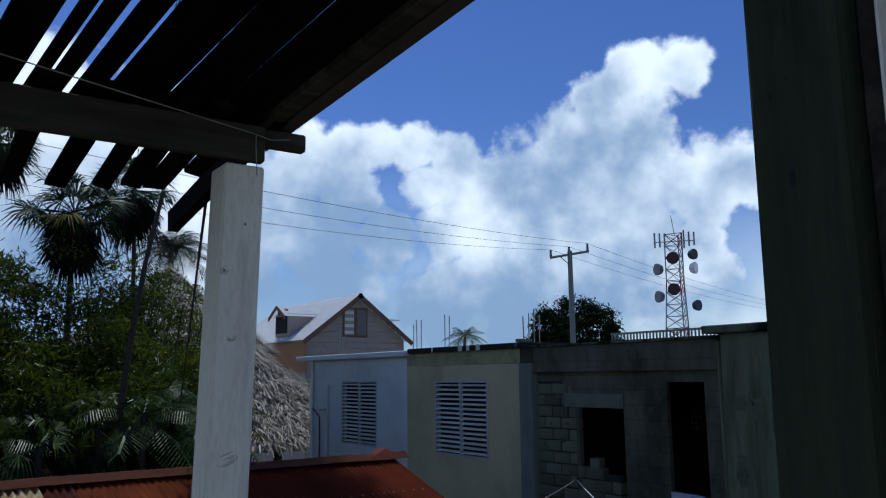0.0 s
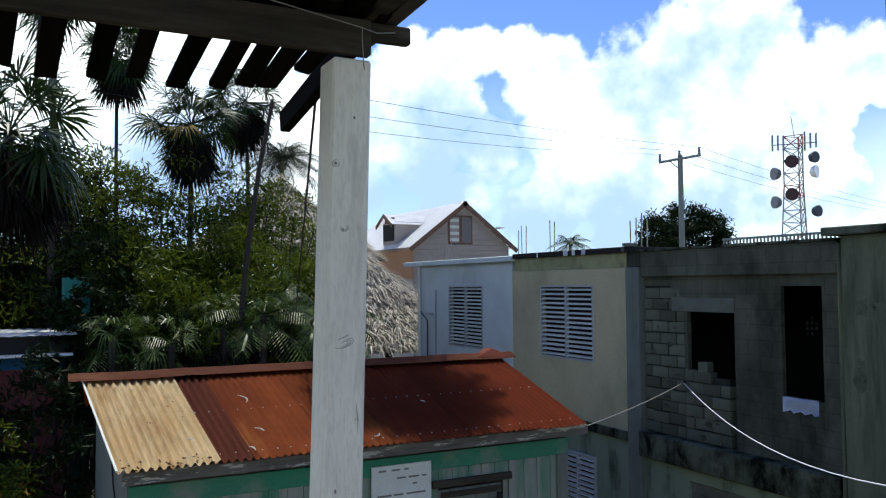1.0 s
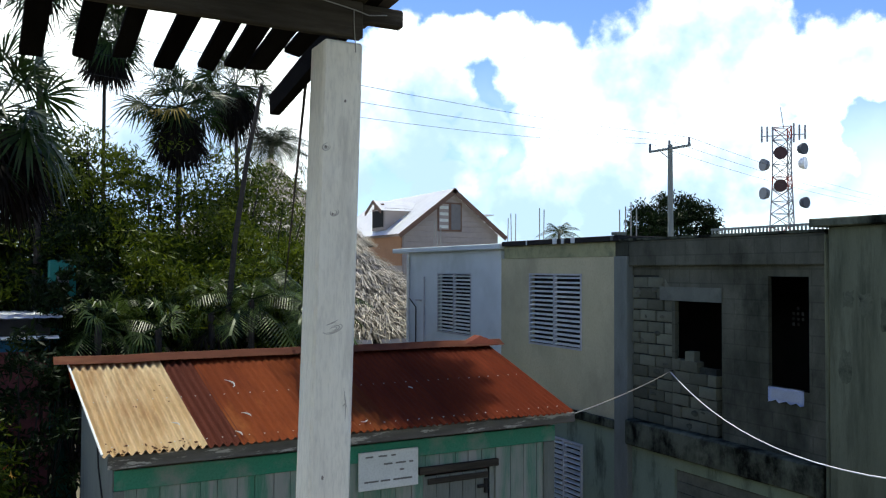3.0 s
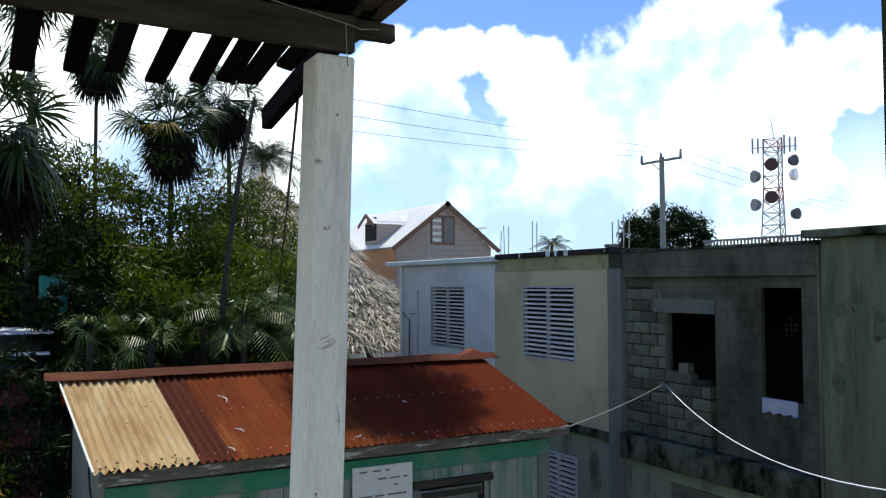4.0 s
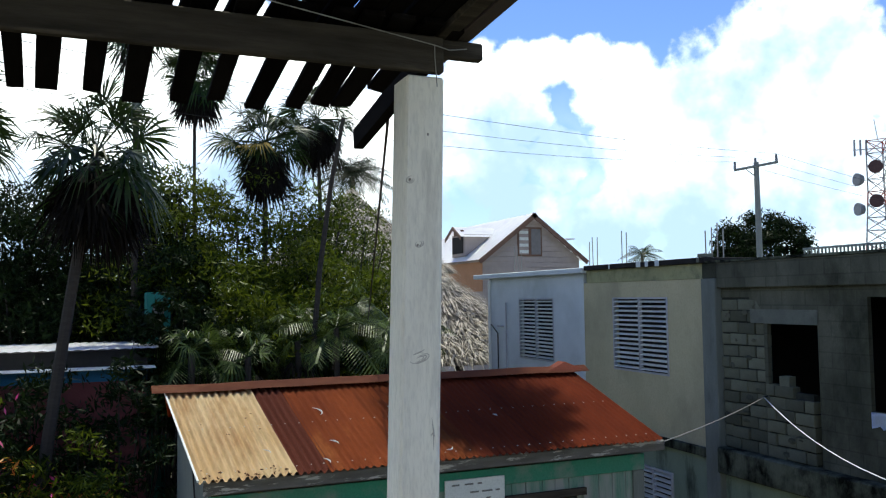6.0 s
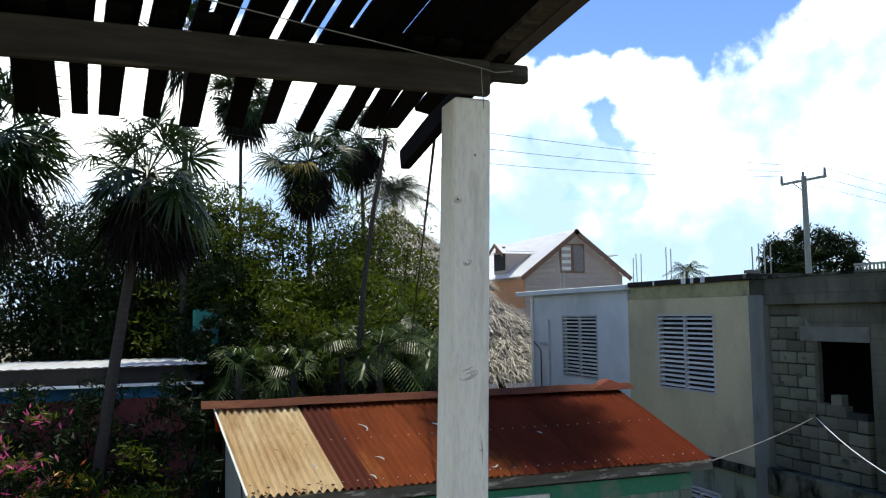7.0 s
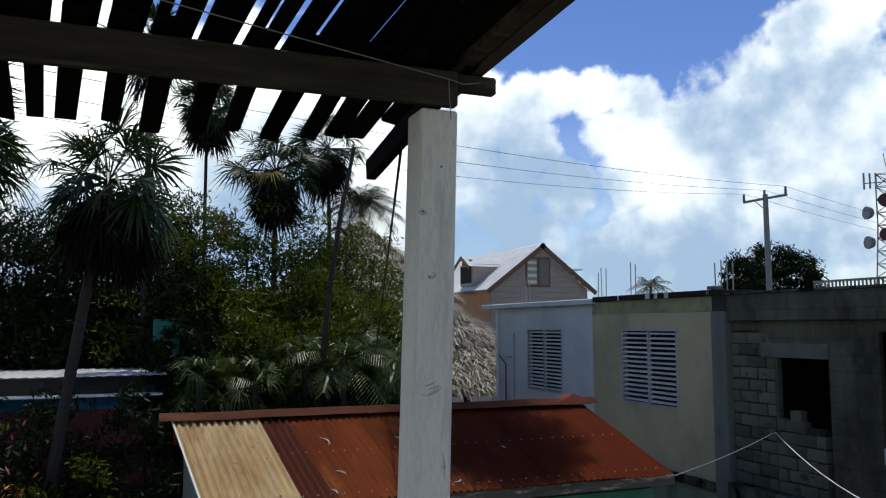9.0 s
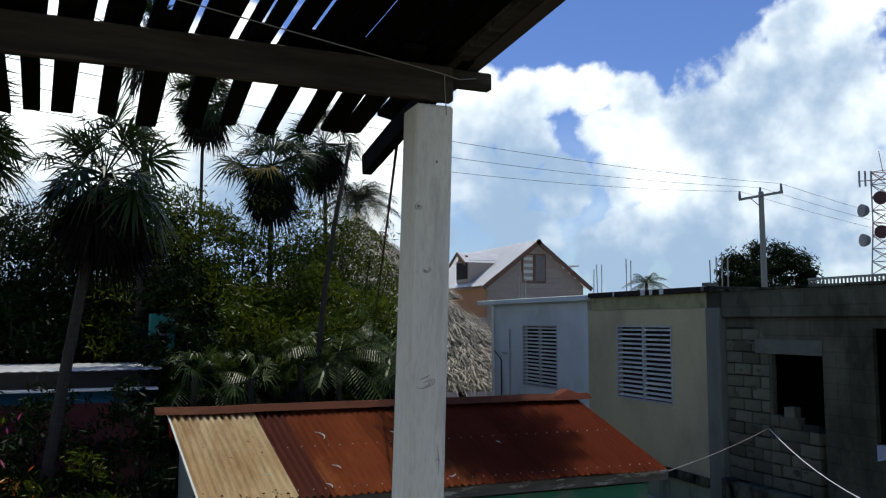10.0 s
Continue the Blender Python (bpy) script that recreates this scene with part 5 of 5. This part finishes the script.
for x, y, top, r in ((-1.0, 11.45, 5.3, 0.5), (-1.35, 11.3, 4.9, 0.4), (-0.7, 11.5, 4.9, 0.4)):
    leafy_tree("leafy_tree", x, y, top, r, 2600, 0.15, "slender tree before the teal wall, leaves darkened for shade", M_leaf_shade, group="thicket", trunk_r=0.04, low=2.8, clumps=34)

# ---- low houses behind the garden ----
low_house = thing("blue_house", (-4.5, 11.5, GROUND), "low blue-painted house with white eaves behind the palms", "building")
# the veranda's shade is painted on as a dark wall colour
part("wall", boxes(((-8, 11.1, 3.82), (-1.35, 13.3, 4.05))), M_unlit_dark, low_house)
part("blue_band", boxes(((-8, 11.1, 3.602), (-1.35, 13.3, 3.818))), M_blue_wall, low_house, "blue painted wall")
part("lower_wall", boxes(((-8, 11.11, GROUND - 0.1), (-1.36, 13.29, 3.6))), M_red_wall, low_house, "dull red painted lower wall")
bm = bmesh.new()
lip = []
for k in range(181):
    x = -8.1 + k * 0.0383
    w = 0.006 * math.cos(k * math.pi / 2)
    lip.append([bm.verts.new((x, 10.82, 4.082 + w)), bm.verts.new((x, 11.15, 4.10 + w)), bm.verts.new((x, 13.4, 4.07 + w))])
for a, b in zip(lip, lip[1:]):
    for k in range(2):
        bm.faces.new((a[k], b[k], b[k + 1], a[k + 1]))
bmesh.ops.solidify(bm, geom=bm.faces[:], thickness=0.006)
part("roof", bm, M_zinc, low_house, "pale corrugated roof")
part("rail", boxes(((-8.1, 10.8, 3.79), (-1.25, 11.098, 3.817)), bevel=0.006), M_zinc, low_house, "white ledge along the wall")
teal = thing("teal_house", (-0.8, 12.6, GROUND), "teal-painted house glimpsed through the leaves", "building")
part("wall", boxes(((-1.34, 12.0, GROUND - 0.1), (-0.98, 13.2, 4.9))), M_teal_wall, teal)
part("window_frame", boxes(((-1.25, 11.95, 4.45), (-1.08, 11.998, 4.7)), bevel=0.006), M_pane, teal)

# ---- flat-roofed house with a balustrade ----
far_house = thing("balustrade_house", (15, 13, GROUND), "flat-roofed house with a white roof balustrade", "building")
part("wall", boxes(((13.6, 9.5, GROUND - 0.1), (20, 13.0, 5.66))), M_concrete, far_house)
bm = boxes(((13.6, 9.5, 5.80), (13.68, 13.0, 5.85)))
part("rail", bm, M_pole, far_house)
bm = bmesh.new()
box(bm, (-0.016, -0.016, 0), (0.016, 0.016, 0.14))
me_bal = mesh_of(bm, "baluster", M_pole)
for i in range(34):
    piece("baluster", me_bal, Matrix.Translation((13.64, 9.55 + i * 0.104, 5.661)), far_house)

# ---- power line ----
pole = thing("utility_pole", (23.2, 24.4, GROUND), "grey utility pole with a crossarm and insulators", "utility pole")
PT = 10.3
part("shaft", tube(bmesh.new(), [(23.25, 24.4, GROUND - 0.5), (23.2, 24.4, PT)], [0.17, 0.11], 10), M_pole, pole)
AX = Vector((0.62, -0.785, 0.0))
ends = []
for k in (-0.95, 0.0, 0.95):
    p = Vector((23.2, 24.3, PT - 0.12)) + AX * (k * 0.87 - 0.1) + Vector((0, 0, 0.1 * k - 0.04))
    part("insulator", tube(bmesh.new(), [p + Vector((0, 0, 0.03)), p + Vector((0, 0, 0.34))], [0.06, 0.045], 8), M_dish_grey, pole)
    ends.append(p + Vector((0, 0, 0.34)))
a, b = Vector((23.2, 24.28, PT - 0.28)) - AX * 0.98, Vector((23.2, 24.28, PT - 0.08)) + AX * 0.78
part("crossarm", tube(bmesh.new(), [a, b], 0.06, 4), M_pole, pole)
part("brace", tube(bmesh.new(), [a.lerp(b, 0.25), (23.2, 24.28, PT - 0.75)], 0.02, 5), M_pole, pole)
lines = thing("power_lines", (0, 18, 10), "three thin power lines on the pole", "power line")
for p, drop in zip(ends, (1.35, 1.15, 0.95)):
    part("wire", tube(bmesh.new(), arc(p, p + Vector((-46, -12.7, 0.6)), drop, 24), 0.0075, 4), M_black, lines)
    part("wire", tube(bmesh.new(), arc(p, p + Vector((45, 12.5, -0.6)), 0.7, 16), 0.0075, 4), M_black, lines)

# ---- radio mast ----
TX, TY = 64.4, 51.77
mast = thing("radio_mast", (TX, TY, GROUND), "red and white lattice radio mast with round dishes and panel antennas", "radio mast")
legs = []
top_z = 19.0
for k in range(3):
    a = k * math.tau / 3 + 0.35
    legs.append(lambda z, a=a: Vector((TX + math.cos(a) * (1.9 - 0.85 * min(1, z / 14)), TY + math.sin(a) * (1.9 - 0.85 * min(1, z / 14)), z)))
zs = np.linspace(GROUND, top_z, 17)
for k in range(3):
    for i, (z0, z1) in enumerate(zip(zs, zs[1:])):
        part("leg", tube(bmesh.new(), [legs[k](z0), legs[k](z1)], 0.07, 5), M_mast_r if i % 4 == 3 else M_mast_w, mast)
for i, (z0, z1) in enumerate(zip(zs, zs[1:])):
    for k in range(3):
        mtl = M_mast_r if i % 4 == 3 else M_mast_w
        a, b = legs[k], legs[(k + 1) % 3]
        for p, q in ((a(z0), b(z1)), (b(z0), a(z1)), (a(z1), b(z1))):
            part("brace", tube(bmesh.new(), [p, q], 0.04, 4), mtl, mast)
right = Vector((0.629, -0.7775, 0))
face = Vector((-0.7775, -0.629, 0))
for off, z, r, mtl, turn in ((-1.75, 15.3, 0.6, M_dish_grey, -55), (-1.75, 12.5, 0.6, M_dish_grey, -55), (-0.3, 16.4, 0.62, M_dish_red, 0), (-0.35, 13.2, 0.62, M_dish_red, 5), (1.65, 16.7, 0.55, M_dish_dark, 50), (1.7, 15.3, 0.6, M_zinc, 70), (1.8, 11.5, 0.55, M_dish_dark, 55)):
    d = Matrix.Rotation(radians(turn), 3, "Z") @ face
    c = Vector((TX, TY, z)) + right * off + face * 0.8
    part("dish", tube(bmesh.new(), [c - d * 0.45, c - d * 0.3, c + d * 0.05, c + d * 0.25], [r * 0.25, r * 0.75, r, r], 18), mtl, mast, "round microwave dish")
for off, h in ((-2.0, 1.6), (-1.5, 1.5), (-1.0, 1.4), (0.9, 1.9), (1.4, 1.5), (1.9, 1.4)):
    c = Vector((TX, TY, 18.2)) + right * off + face * 0.3
    part("panel_antenna", boxes(((c.x - 0.075, c.y - 0.075, c.z - h / 2 + 0.2), (c.x + 0.075, c.y + 0.075, c.z + h / 2 + 0.2)), bevel=0.03), M_mast_w, mast)
c = Vector((TX, TY, 18.2)) + face * 0.3
part("antenna_bar", tube(bmesh.new(), [c - right * 2.1, c + right * 2.0], 0.05, 5), M_mast_w, mast)
part("whip", tube(bmesh.new(), [(TX, TY, 18.9), (TX - 0.2, TY + 0.2, 21.0)], 0.035, 5), M_mast_w, mast)
